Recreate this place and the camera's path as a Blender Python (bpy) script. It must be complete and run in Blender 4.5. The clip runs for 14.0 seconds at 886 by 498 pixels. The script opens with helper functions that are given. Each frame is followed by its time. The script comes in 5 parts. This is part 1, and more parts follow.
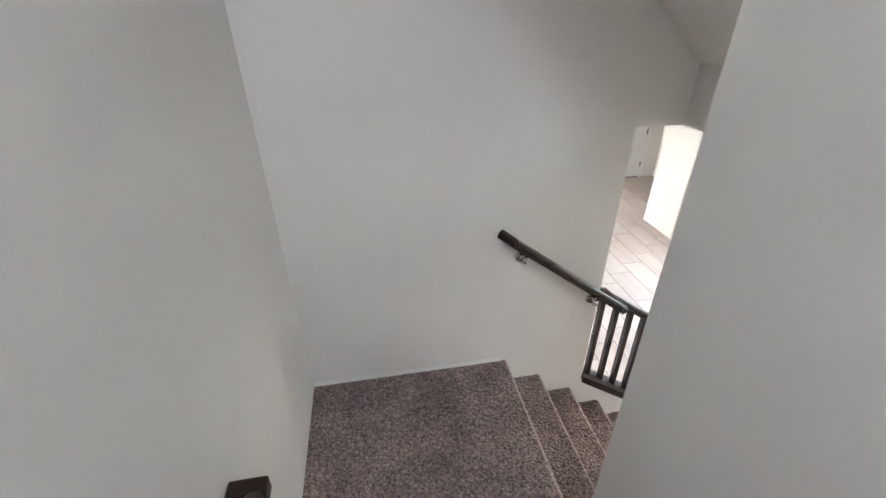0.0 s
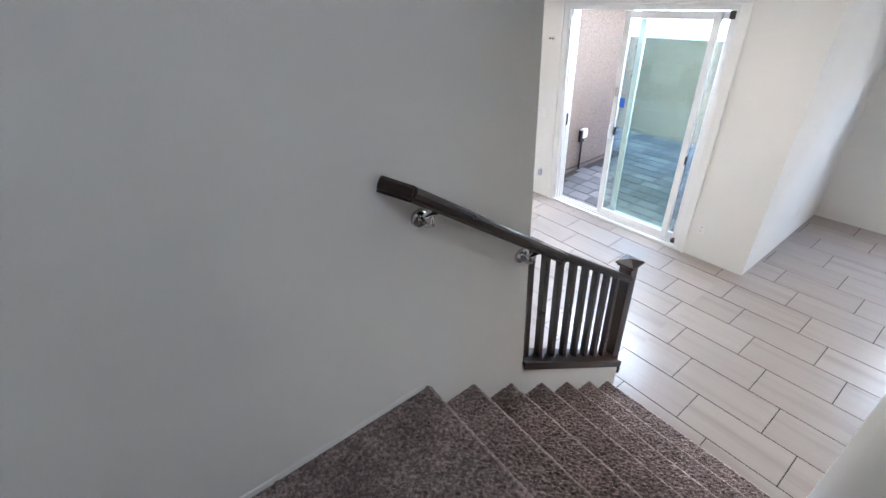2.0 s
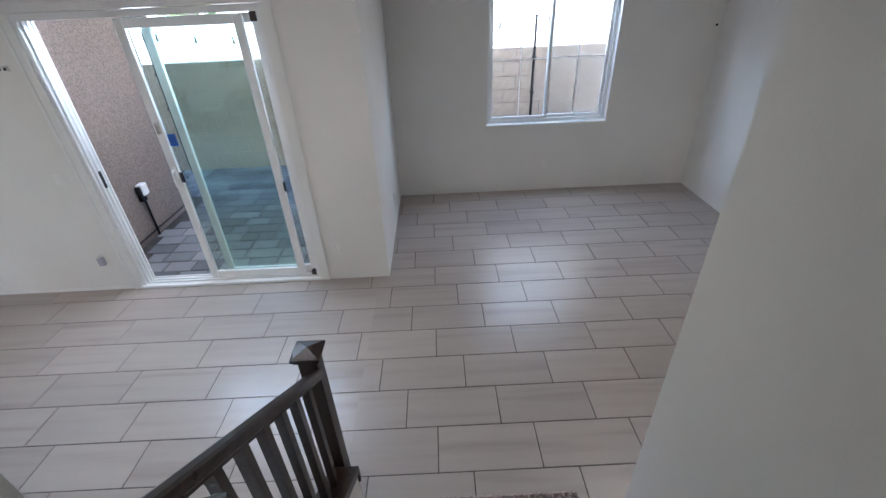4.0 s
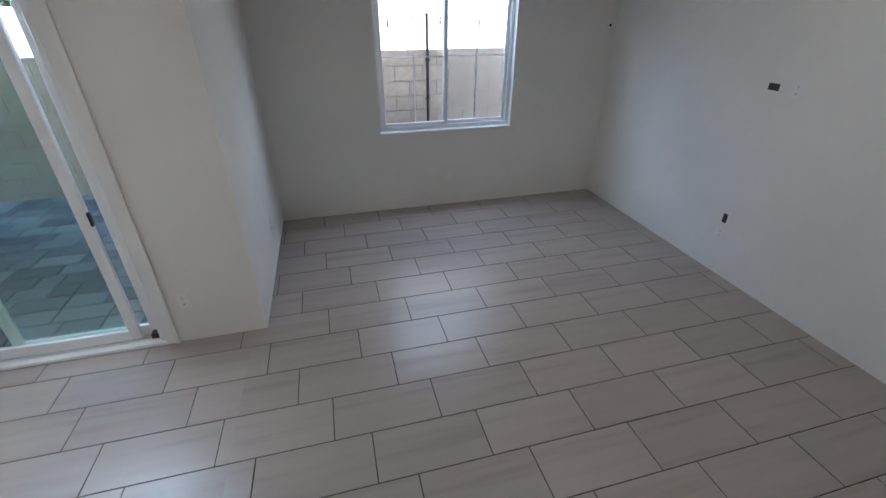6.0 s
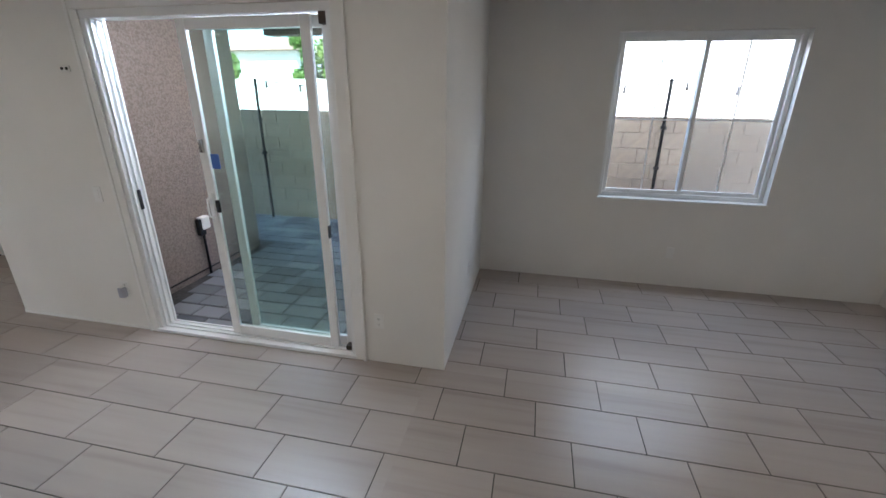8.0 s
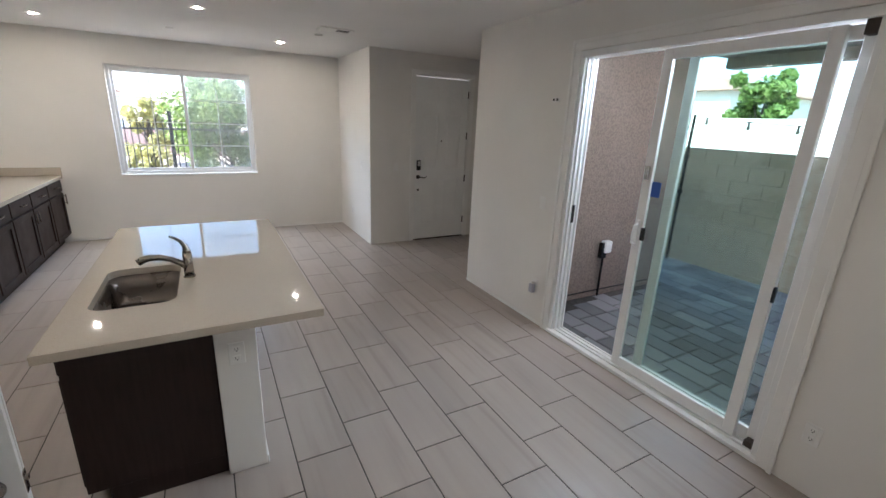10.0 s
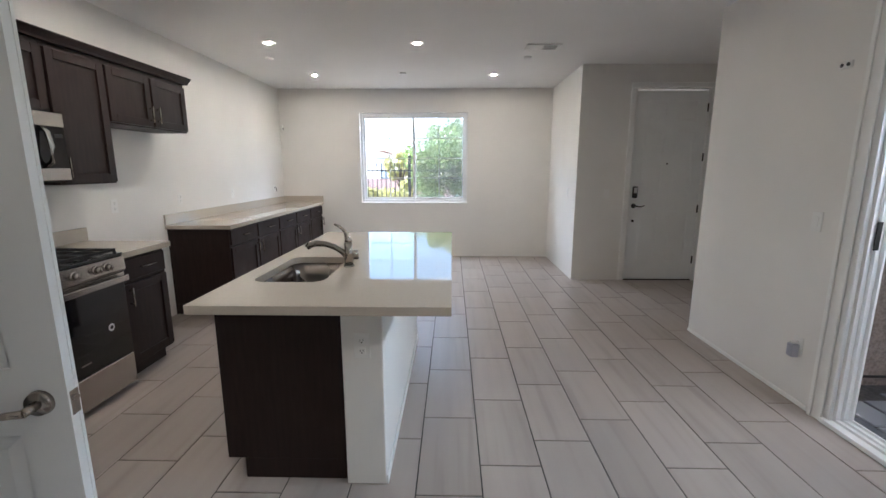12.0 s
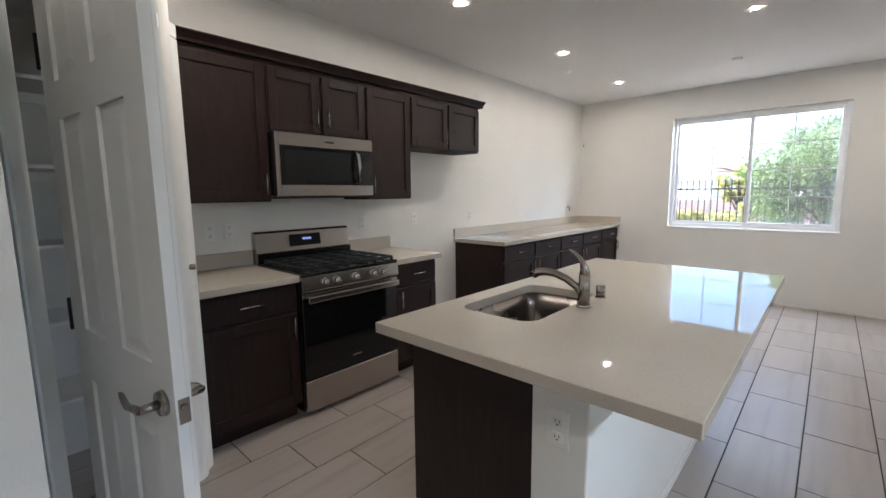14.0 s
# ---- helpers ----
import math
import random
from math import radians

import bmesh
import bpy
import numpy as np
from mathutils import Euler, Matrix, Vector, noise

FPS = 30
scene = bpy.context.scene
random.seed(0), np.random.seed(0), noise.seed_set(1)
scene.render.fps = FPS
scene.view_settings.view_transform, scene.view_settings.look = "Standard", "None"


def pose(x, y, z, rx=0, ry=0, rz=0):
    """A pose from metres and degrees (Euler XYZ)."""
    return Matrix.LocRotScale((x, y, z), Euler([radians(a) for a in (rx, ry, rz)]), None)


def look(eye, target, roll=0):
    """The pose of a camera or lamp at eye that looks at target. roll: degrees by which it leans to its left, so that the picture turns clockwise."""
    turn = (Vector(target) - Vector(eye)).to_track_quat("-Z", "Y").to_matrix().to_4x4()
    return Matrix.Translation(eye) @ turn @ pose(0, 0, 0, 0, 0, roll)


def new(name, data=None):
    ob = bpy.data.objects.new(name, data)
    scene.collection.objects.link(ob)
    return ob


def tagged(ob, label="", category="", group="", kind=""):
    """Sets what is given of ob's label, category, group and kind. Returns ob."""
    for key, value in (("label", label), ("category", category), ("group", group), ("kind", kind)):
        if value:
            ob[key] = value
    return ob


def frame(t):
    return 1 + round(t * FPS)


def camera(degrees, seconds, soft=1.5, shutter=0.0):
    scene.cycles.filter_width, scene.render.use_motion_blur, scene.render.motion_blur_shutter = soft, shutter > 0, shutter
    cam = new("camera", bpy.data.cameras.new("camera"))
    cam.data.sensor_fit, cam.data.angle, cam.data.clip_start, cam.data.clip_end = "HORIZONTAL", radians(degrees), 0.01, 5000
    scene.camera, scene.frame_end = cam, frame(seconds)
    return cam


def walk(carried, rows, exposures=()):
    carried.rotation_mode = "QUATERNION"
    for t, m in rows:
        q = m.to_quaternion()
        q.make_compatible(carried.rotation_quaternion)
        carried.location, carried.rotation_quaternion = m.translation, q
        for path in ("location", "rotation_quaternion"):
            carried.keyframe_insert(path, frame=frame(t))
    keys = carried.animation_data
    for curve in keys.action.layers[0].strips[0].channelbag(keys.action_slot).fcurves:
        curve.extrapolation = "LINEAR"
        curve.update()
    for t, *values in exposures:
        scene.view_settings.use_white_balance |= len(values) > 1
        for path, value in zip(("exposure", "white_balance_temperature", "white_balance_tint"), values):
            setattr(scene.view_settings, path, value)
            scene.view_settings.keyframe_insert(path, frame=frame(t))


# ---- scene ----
cam = camera(92.5, 14.0)
PATH = [
    (0, (0.822, 0.465, 3.237), (1.115, 2.163, 2.221), -0.6),
    (0.5, (0.795, 0.655, 3.064), (1.172, 2.323, 2.026), 0.4),
    (1, (0.788, 0.899, 2.927), (1.353, 2.496, 1.865), -4.1),
    (1.5, (0.883, 1.104, 2.775), (1.495, 2.685, 1.714), -2.3),
    (2, (0.946, 1.311, 2.654), (1.907, 2.703, 1.588), -3.9),
    (2.5, (1.094, 1.476, 2.547), (2.282, 2.689, 1.49), -6.6),
    (3, (1.381, 1.658, 2.428), (2.872, 2.506, 1.4), -3.8),
    (3.5, (1.656, 1.804, 2.386), (3.33, 2.194, 1.364), -3.2),
    (3.7, (1.725, 1.85, 2.393), (3.428, 2.04, 1.36), -3.1),
    (5.8, (2.467, 1.773, 2.097), (4.14, 1.406, 1.065), -1.2),
    (6, (2.54, 1.741, 2.065), (4.225, 1.296, 1.085), 0.0),
    (6.5, (2.685, 1.717, 1.953), (4.344, 1.047, 1.059), 0.6),
    (7, (2.788, 1.739, 1.925), (4.479, 1.057, 1.101), 0.5),
    (7.5, (2.809, 1.736, 1.929), (4.642, 1.486, 1.169), 0.2),
    (8, (2.763, 1.848, 1.889), (4.594, 2.244, 1.189), 0.4),
    (8.5, (2.702, 1.953, 1.919), (4.352, 2.862, 1.248), 0.3),
    (9, (2.655, 2.054, 1.893), (4.009, 3.389, 1.273), -0.2),
    (9.2, (2.643, 2.081, 1.876), (3.873, 3.535, 1.266), -0.1),
    (11.3, (2.866, 2.399, 1.588), (3.382, 4.266, 1.09), 1.9),
    (11.5, (2.908, 2.434, 1.541), (3.283, 4.346, 1.089), 0.3),
    (12, (3.1, 2.494, 1.449), (3.058, 4.459, 1.08), -0.0),
    (12.5, (3.2, 2.594, 1.409), (2.785, 4.524, 1.087), 0.0),
    (13, (3.225, 2.737, 1.415), (2.333, 4.502, 1.116), -1.5),
    (13.5, (3.32, 2.919, 1.409), (2.069, 4.456, 1.144), -1.3),
    (14, (3.258, 3.128, 1.394), (1.921, 4.592, 1.132), -0.6),
]
EXPOSURES = [
    (0, 4.4, 5650, 10), (1, 4.1, 5400, 10), (1.5, 3.9, 5300, 10), (2.5, 3.68, 5250, 10), (3.5, 3.0, 5200, 10), (6, 2.38, 5200, 9), (7, 2.45, 5250, 9), (9, 2.25, 5750, 10), (12, 2.35, 5550, 10), (14, 2.38, 5600, 10),
]
walk(cam, [(t, look(eye, target, roll)) for t, eye, target, roll in PATH], EXPOSURES)

# ---------------------------------------------------------------- light
world = bpy.data.worlds.new("world")
scene.world = world
world.use_nodes = True
wn = world.node_tree
sky = wn.nodes.new("ShaderNodeTexSky")
sky.sky_type = 'NISHITA'
sky.sun_disc = False
sky.sun_elevation = radians(45)
sky.sun_rotation = radians(250)
wn.links.new(sky.outputs[0], wn.nodes["Background"].inputs[0])
wn.nodes["Background"].inputs[1].default_value = 0.15
sun_data = bpy.data.lights.new("sun", 'SUN')
sun_data.energy = 5.0
sun_data.angle = radians(0.5)
sun_data.color = (1.0, 0.95, 0.88)
sun = new("sun", sun_data)
sun.matrix_world = look((-28, -10, 30), (0, 0, 0))


def sky_lamp(name, at, target, sx, sy, energy):
    """Stands in for the sky's light at the head of an opening."""
    d = bpy.data.lights.new(name, 'AREA')
    d.shape, d.size, d.size_y, d.energy, d.color = 'RECTANGLE', sx, sy, energy, (0.84, 0.92, 1.0)
    o = new(name, d)
    o.matrix_world = look(at, target)
    return o


# just outside and above the heads of the three openings
sky_lamp("sky_lamp_patio", (5.75, 3.95, 2.44), (4.6, 3.95, 2.38), 1.7, 0.12, 15)
sky_lamp("sky_lamp_nook", (7.50, 0.46, 2.50), (6.3, 0.46, 2.1), 1.5, 0.14, 7)
sky_lamp("sky_lamp_front", (2.46, 9.90, 2.46), (2.46, 8.6, 2.1), 1.7, 0.14, 22)

# ---------------------------------------------------------------- materials


def mat(name, base, rough=0.5, metal=0.0):
    m = bpy.data.materials.new(name)
    m.use_nodes = True
    b = m.node_tree.nodes["Principled BSDF"]
    b.inputs["Base Color"].default_value = (*base, 1)
    b.inputs["Roughness"].default_value = rough
    b.inputs["Metallic"].default_value = metal
    return m


def node(m, kind, **props):
    n = m.node_tree.nodes.new(kind)
    for k, v in props.items():
        n.inputs[k.replace("_", " ")].default_value = v
    return n


def wire(m, a, ao, b, bi):
    m.node_tree.links.new(a.outputs[ao], b.inputs[bi])


def coords(m, scale=(1, 1, 1)):
    tc = m.node_tree.nodes.new("ShaderNodeTexCoord")
    mp = m.node_tree.nodes.new("ShaderNodeMapping")
    mp.inputs["Scale"].default_value = scale
    wire(m, tc, "Object", mp, "Vector")
    return mp


def ramp(m, stops):
    r = m.node_tree.nodes.new("ShaderNodeValToRGB")
    e = r.color_ramp.elements
    while len(e) < len(stops):
        e.new(0.5)
    for el, (p, c) in zip(e, stops):
        el.position, el.color = p, (*c, 1)
    return r


def vary(m, scale, c0, c1, detail=4, stretch=(1, 1, 1), lo=0.35, hi=0.65):
    """Base colour that runs between two tones by noise."""
    mp = coords(m, stretch)
    n = node(m, "ShaderNodeTexNoise", Scale=scale, Detail=detail)
    wire(m, mp, 0, n, "Vector")
    r = ramp(m, [(lo, c0), (hi, c1)])
    wire(m, n, 0, r, 0)
    wire(m, r, 0, m.node_tree.nodes["Principled BSDF"], "Base Color")
    return r


def bump(m, scale, strength, dist=0.002, kind="ShaderNodeTexNoise", stretch=(1, 1, 1), detail=3):
    mp = coords(m, stretch)
    n = m.node_tree.nodes.new(kind)
    n.inputs["Scale"].default_value = scale
    if kind == "ShaderNodeTexNoise":
        n.inputs["Detail"].default_value = detail
    wire(m, mp, 0, n, "Vector")
    b = node(m, "ShaderNodeBump", Strength=strength, Distance=dist)
    wire(m, n, 0, b, "Height")
    wire(m, b, 0, m.node_tree.nodes["Principled BSDF"], "Normal")
    return n


def rough_vary(m, scale, a, b):
    mp = coords(m)
    n = node(m, "ShaderNodeTexNoise", Scale=scale, Detail=5.0)
    wire(m, mp, 0, n, "Vector")
    r = ramp(m, [(0.3, (a, a, a)), (0.7, (b, b, b))])
    wire(m, n, 0, r, 0)
    wire(m, r, 0, m.node_tree.nodes["Principled BSDF"], "Roughness")


M_WALL = mat("wall_paint", (0.78, 0.76, 0.72), 0.85)
vary(M_WALL, 1.3, (0.76, 0.74, 0.70), (0.80, 0.78, 0.74))
bump(M_WALL, 140, 0.25, 0.0015)
M_CEIL = mat("ceiling_paint", (0.80, 0.79, 0.77), 0.9)
vary(M_CEIL, 1.0, (0.79, 0.78, 0.76), (0.82, 0.81, 0.79))
bump(M_CEIL, 110, 0.3, 0.002)
M_TRIM = mat("white_trim_paint", (0.82, 0.81, 0.78), 0.4)
vary(M_TRIM, 3.0, (0.80, 0.79, 0.76), (0.84, 0.83, 0.80))
bump(M_TRIM, 60, 0.05, 0.001)
M_VINYL = mat("white_vinyl", (0.82, 0.82, 0.81), 0.35)
rough_vary(M_VINYL, 8, 0.3, 0.5)
M_DOOR = mat("door_paint", (0.80, 0.80, 0.78), 0.42)
vary(M_DOOR, 2.5, (0.78, 0.78, 0.76), (0.82, 0.82, 0.80))
bump(M_DOOR, 35, 0.12, 0.0008, stretch=(14, 14, 1))

M_CARPET = mat("carpet_pile", (0.17, 0.14, 0.125), 1.0)
_c1 = node(M_CARPET, "ShaderNodeTexNoise", Scale=75.0, Detail=4.0, Roughness=0.65)
_c2 = node(M_CARPET, "ShaderNodeTexNoise", Scale=5.0, Detail=3.0)
_cm = coords(M_CARPET)
wire(M_CARPET, _cm, 0, _c1, "Vector")
wire(M_CARPET, _cm, 0, _c2, "Vector")
_cr = ramp(M_CARPET, [(0.30, (0.06, 0.045, 0.041)), (0.50, (0.21, 0.165, 0.15)), (0.70, (0.46, 0.37, 0.34))])
wire(M_CARPET, _c1, 0, _cr, 0)
_cv = M_CARPET.node_tree.nodes.new("ShaderNodeMapRange")
_cv.inputs[1].default_value, _cv.inputs[2].default_value = 0.3, 0.7
_cv.inputs[3].default_value, _cv.inputs[4].default_value = 0.78, 1.2
wire(M_CARPET, _c2, 0, _cv, 0)
_ch = M_CARPET.node_tree.nodes.new("ShaderNodeHueSaturation")
wire(M_CARPET, _cv, 0, _ch, "Value")
wire(M_CARPET, _cr, 0, _ch, "Color")
wire(M_CARPET, _ch, 0, M_CARPET.node_tree.nodes["Principled BSDF"], "Base Color")
bump(M_CARPET, 140, 0.55, 0.004)
M_CARPET.node_tree.nodes["Principled BSDF"].inputs["Sheen Weight"].default_value = 1.0
M_CARPET.node_tree.nodes["Principled BSDF"].inputs["Sheen Roughness"].default_value = 0.22
M_CARPET.node_tree.nodes["Principled BSDF"].inputs["Sheen Tint"].default_value = (0.95, 0.85, 0.80, 1)
M_CARPET.node_tree.nodes["Principled BSDF"].inputs["Specular IOR Level"].default_value = 0.1

M_NOSING = M_CARPET.copy()      # opened pile on the step edges, and the light they catch, painted paler
M_NOSING.name = "lit_worn_carpet_nosing"
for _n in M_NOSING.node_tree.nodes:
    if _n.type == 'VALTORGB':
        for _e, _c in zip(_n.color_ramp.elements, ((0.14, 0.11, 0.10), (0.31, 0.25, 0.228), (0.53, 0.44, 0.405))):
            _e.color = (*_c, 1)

M_WOOD = mat("espresso_wood", (0.028, 0.016, 0.013), 0.42)
M_WOOD.node_tree.nodes["Principled BSDF"].inputs["Specular IOR Level"].default_value = 0.25
vary(M_WOOD, 9, (0.0175, 0.0095, 0.008), (0.0255, 0.0138, 0.0113), detail=5, stretch=(5, 5, 0.5))
rough_vary(M_WOOD, 7, 0.42, 0.52)
M_RAIL = mat("dark_rail_wood", (0.022, 0.014, 0.012), 0.32)
M_RAIL.node_tree.nodes["Principled BSDF"].inputs["Specular IOR Level"].default_value = 0.4
vary(M_RAIL, 9, (0.010, 0.0055, 0.004), (0.032, 0.017, 0.011), detail=6, stretch=(1, 8, 8))
rough_vary(M_RAIL, 9, 0.27, 0.34)

M_QUARTZ = mat("quartz", (0.66, 0.61, 0.54), 0.08)
vary(M_QUARTZ, 220, (0.47, 0.415, 0.34), (0.52, 0.465, 0.385), detail=2, lo=0.3, hi=0.5)
rough_vary(M_QUARTZ, 4, 0.025, 0.045)

M_TILE = mat("porcelain_tile", (0.47, 0.43, 0.39), 0.3)
_info = M_TILE.node_tree.nodes.new("ShaderNodeObjectInfo")
_mp = coords(M_TILE, (15, 0.9, 1))
_add = M_TILE.node_tree.nodes.new("ShaderNodeVectorMath")
_add.operation = 'ADD'
_mul = M_TILE.node_tree.nodes.new("ShaderNodeVectorMath")
_mul.operation = 'SCALE'
_mul.inputs[3].default_value = 37.0
_comb = M_TILE.node_tree.nodes.new("ShaderNodeCombineXYZ")
for _i in range(3):
    wire(M_TILE, _info, "Random", _comb, _i)
wire(M_TILE, _comb, 0, _mul, 0)
wire(M_TILE, _mp, 0, _add, 0)
wire(M_TILE, _mul, 0, _add, 1)
_n1 = node(M_TILE, "ShaderNodeTexNoise", Scale=1.0, Detail=2.5, Roughness=0.5)
wire(M_TILE, _add, 0, _n1, "Vector")
_r1 = ramp(M_TILE, [(0.25, (0.315, 0.27, 0.232)), (0.45, (0.372, 0.322, 0.282)), (0.8, (0.40, 0.349, 0.308))])
wire(M_TILE, _n1, 0, _r1, 0)
_hsv = M_TILE.node_tree.nodes.new("ShaderNodeHueSaturation")
_mr = M_TILE.node_tree.nodes.new("ShaderNodeMapRange")
_mr.inputs[3].default_value, _mr.inputs[4].default_value = 0.94, 1.04
wire(M_TILE, _info, "Random", _mr, 0)
wire(M_TILE, _mr, 0, _hsv, "Value")
wire(M_TILE, _r1, 0, _hsv, "Color")
wire(M_TILE, _hsv, 0, M_TILE.node_tree.nodes["Principled BSDF"], "Base Color")
rough_vary(M_TILE, 3, 0.27, 0.34)
M_GROUT = mat("grout", (0.12, 0.105, 0.095), 0.95)
vary(M_GROUT, 30, (0.04, 0.035, 0.031), (0.085, 0.075, 0.067))

M_STEEL = mat("brushed_steel", (0.46, 0.425, 0.395), 0.24, 1.0)
rough_vary(M_STEEL, 5, 0.21, 0.27)
M_NICKEL = mat("satin_nickel", (0.38, 0.34, 0.30), 0.3, 1.0)
rough_vary(M_NICKEL, 6, 0.19, 0.25)
M_CHROME = mat("chrome", (0.62, 0.61, 0.60), 0.12, 1.0)
M_SINK = mat("sink_steel", (0.27, 0.24, 0.215), 0.28, 1.0)
rough_vary(M_SINK, 5, 0.24, 0.32)
M_BLACK = mat("black_enamel", (0.012, 0.012, 0.013), 0.25)
M_IRON = mat("cast_iron", (0.02, 0.02, 0.021), 0.6)
bump(M_IRON, 90, 0.3, 0.001)
M_IRON.node_tree.nodes["Principled BSDF"].inputs["Specular IOR Level"].default_value = 0.2
M_BGLASS = mat("black_glass", (0.006, 0.006, 0.007), 0.06)
M_DARKMETAL = mat("dark_bronze", (0.03, 0.027, 0.025), 0.45, 0.6)
M_PLASTIC = mat("white_plastic", (0.80, 0.79, 0.76), 0.4)
M_SLOT = mat("dark_slot", (0.02, 0.02, 0.02), 0.6)
M_BLUE = mat("blue_sticker", (0.03, 0.10, 0.42), 0.5)
M_FILLER = mat("brown_plastic", (0.045, 0.032, 0.025), 0.6)
M_RUBBER = mat("dark_rubber", (0.02, 0.02, 0.02), 0.7)

M_STUCCO = mat("stucco", (0.32, 0.26, 0.225), 0.95)
vary(M_STUCCO, 48, (0.175, 0.138, 0.115), (0.26, 0.207, 0.175), detail=7, lo=0.34, hi=0.6)
bump(M_STUCCO, 75, 0.9, 0.018, detail=5)
M_BLOCK = mat("concrete_block", (0.47, 0.36, 0.27), 0.95)
vary(M_BLOCK, 14, (0.43, 0.335, 0.25), (0.53, 0.425, 0.325))
bump(M_BLOCK, 120, 0.6, 0.004)
M_MORTAR = mat("mortar", (0.33, 0.26, 0.20), 1.0)
vary(M_MORTAR, 20, (0.33, 0.255, 0.195), (0.40, 0.32, 0.25))
M_PAVER = mat("paver", (0.30, 0.28, 0.27), 0.9)
_pi = M_PAVER.node_tree.nodes.new("ShaderNodeObjectInfo")
_pg = M_PAVER.node_tree.nodes.new("ShaderNodeNewGeometry")
_pa = M_PAVER.node_tree.nodes.new("ShaderNodeMath")
_pa.operation = 'ADD'
wire(M_PAVER, _pi, "Random", _pa, 0)
wire(M_PAVER, _pg, "Random Per Island", _pa, 1)
_pf = M_PAVER.node_tree.nodes.new("ShaderNodeMath")
_pf.operation = 'FRACT'
wire(M_PAVER, _pa, 0, _pf, 0)
_pr = ramp(M_PAVER, [(0.0, (0.085, 0.088, 0.097)), (0.5, (0.175, 0.18, 0.195)), (1.0, (0.28, 0.28, 0.29))])
wire(M_PAVER, _pf, 0, _pr, 0)
wire(M_PAVER, _pr, 0, M_PAVER.node_tree.nodes["Principled BSDF"], "Base Color")
bump(M_PAVER, 90, 0.5, 0.003)
M_SAND = mat("joint_sand", (0.08, 0.07, 0.065), 1.0)
vary(M_SAND, 40, (0.03, 0.027, 0.025), (0.06, 0.054, 0.05))
M_GROUND = mat("gravel", (0.36, 0.30, 0.25), 1.0)
vary(M_GROUND, 25, (0.28, 0.23, 0.19), (0.45, 0.38, 0.32))
bump(M_GROUND, 40, 0.8, 0.02)
M_NEIGHBOUR = mat("cream_stucco", (0.82, 0.79, 0.74), 0.95)
vary(M_NEIGHBOUR, 2, (0.80, 0.77, 0.72), (0.84, 0.81, 0.76))
M_ROOF = mat("roof_tile", (0.33, 0.20, 0.14), 0.9)
vary(M_ROOF, 4, (0.27, 0.16, 0.12), (0.40, 0.25, 0.18))
M_SOFFIT = mat("patio_soffit", (0.20, 0.155, 0.125), 0.9)
vary(M_SOFFIT, 5, (0.18, 0.14, 0.11), (0.22, 0.17, 0.14))


def leaf_material(name, stops):
    m = mat(name, stops[0], 0.45)
    geo = m.node_tree.nodes.new("ShaderNodeNewGeometry")
    rr = ramp(m, list(zip((0.0, 0.6, 1.0), stops)))
    wire(m, geo, "Random Per Island", rr, 0)
    wire(m, rr, 0, m.node_tree.nodes["Principled BSDF"], "Base Color")
    tl = m.node_tree.nodes.new("ShaderNodeBsdfTranslucent")
    mx = m.node_tree.nodes.new("ShaderNodeMixShader")
    mx.inputs[0].default_value = 0.45
    wire(m, rr, 0, tl, "Color")
    wire(m, m.node_tree.nodes["Principled BSDF"], 0, mx, 1)
    wire(m, tl, 0, mx, 2)
    wire(m, mx, 0, m.node_tree.nodes["Material Output"], 0)
    return m


M_LEAF = leaf_material("leaf", ((0.13, 0.20, 0.05), (0.21, 0.30, 0.08), (0.32, 0.39, 0.13)))
M_LEAF_YELLOW = leaf_material("yellow_leaf", ((0.40, 0.38, 0.15), (0.50, 0.47, 0.21), (0.58, 0.55, 0.30)))
M_RUST = mat("rust_brown_metal", (0.22, 0.09, 0.05), 0.8)
vary(M_RUST, 12, (0.17, 0.07, 0.04), (0.27, 0.12, 0.065))
M_MAUVE = mat("mauve_stucco", (0.30, 0.21, 0.20), 0.95)
vary(M_MAUVE, 3, (0.26, 0.18, 0.17), (0.34, 0.24, 0.225))
M_BARK = mat("bark", (0.11, 0.08, 0.06), 0.95)
vary(M_BARK, 20, (0.07, 0.05, 0.04), (0.15, 0.115, 0.09))
M_SCREEN = mat("insect_screen", (0.66, 0.65, 0.64), 0.9)
_st = M_SCREEN.node_tree.nodes.new("ShaderNodeBsdfTransparent")
_sx = M_SCREEN.node_tree.nodes.new("ShaderNodeMixShader")
_sx.inputs[0].default_value = 0.2
wire(M_SCREEN, _st, 0, _sx, 1)
wire(M_SCREEN, M_SCREEN.node_tree.nodes["Principled BSDF"], 0, _sx, 2)
wire(M_SCREEN, _sx, 0, M_SCREEN.node_tree.nodes["Material Output"], 0)
M_FENCE = mat("black_fence_metal", (0.015, 0.015, 0.016), 0.45)

M_GLASS = bpy.data.materials.new("clear_glass")
M_GLASS.use_nodes = True


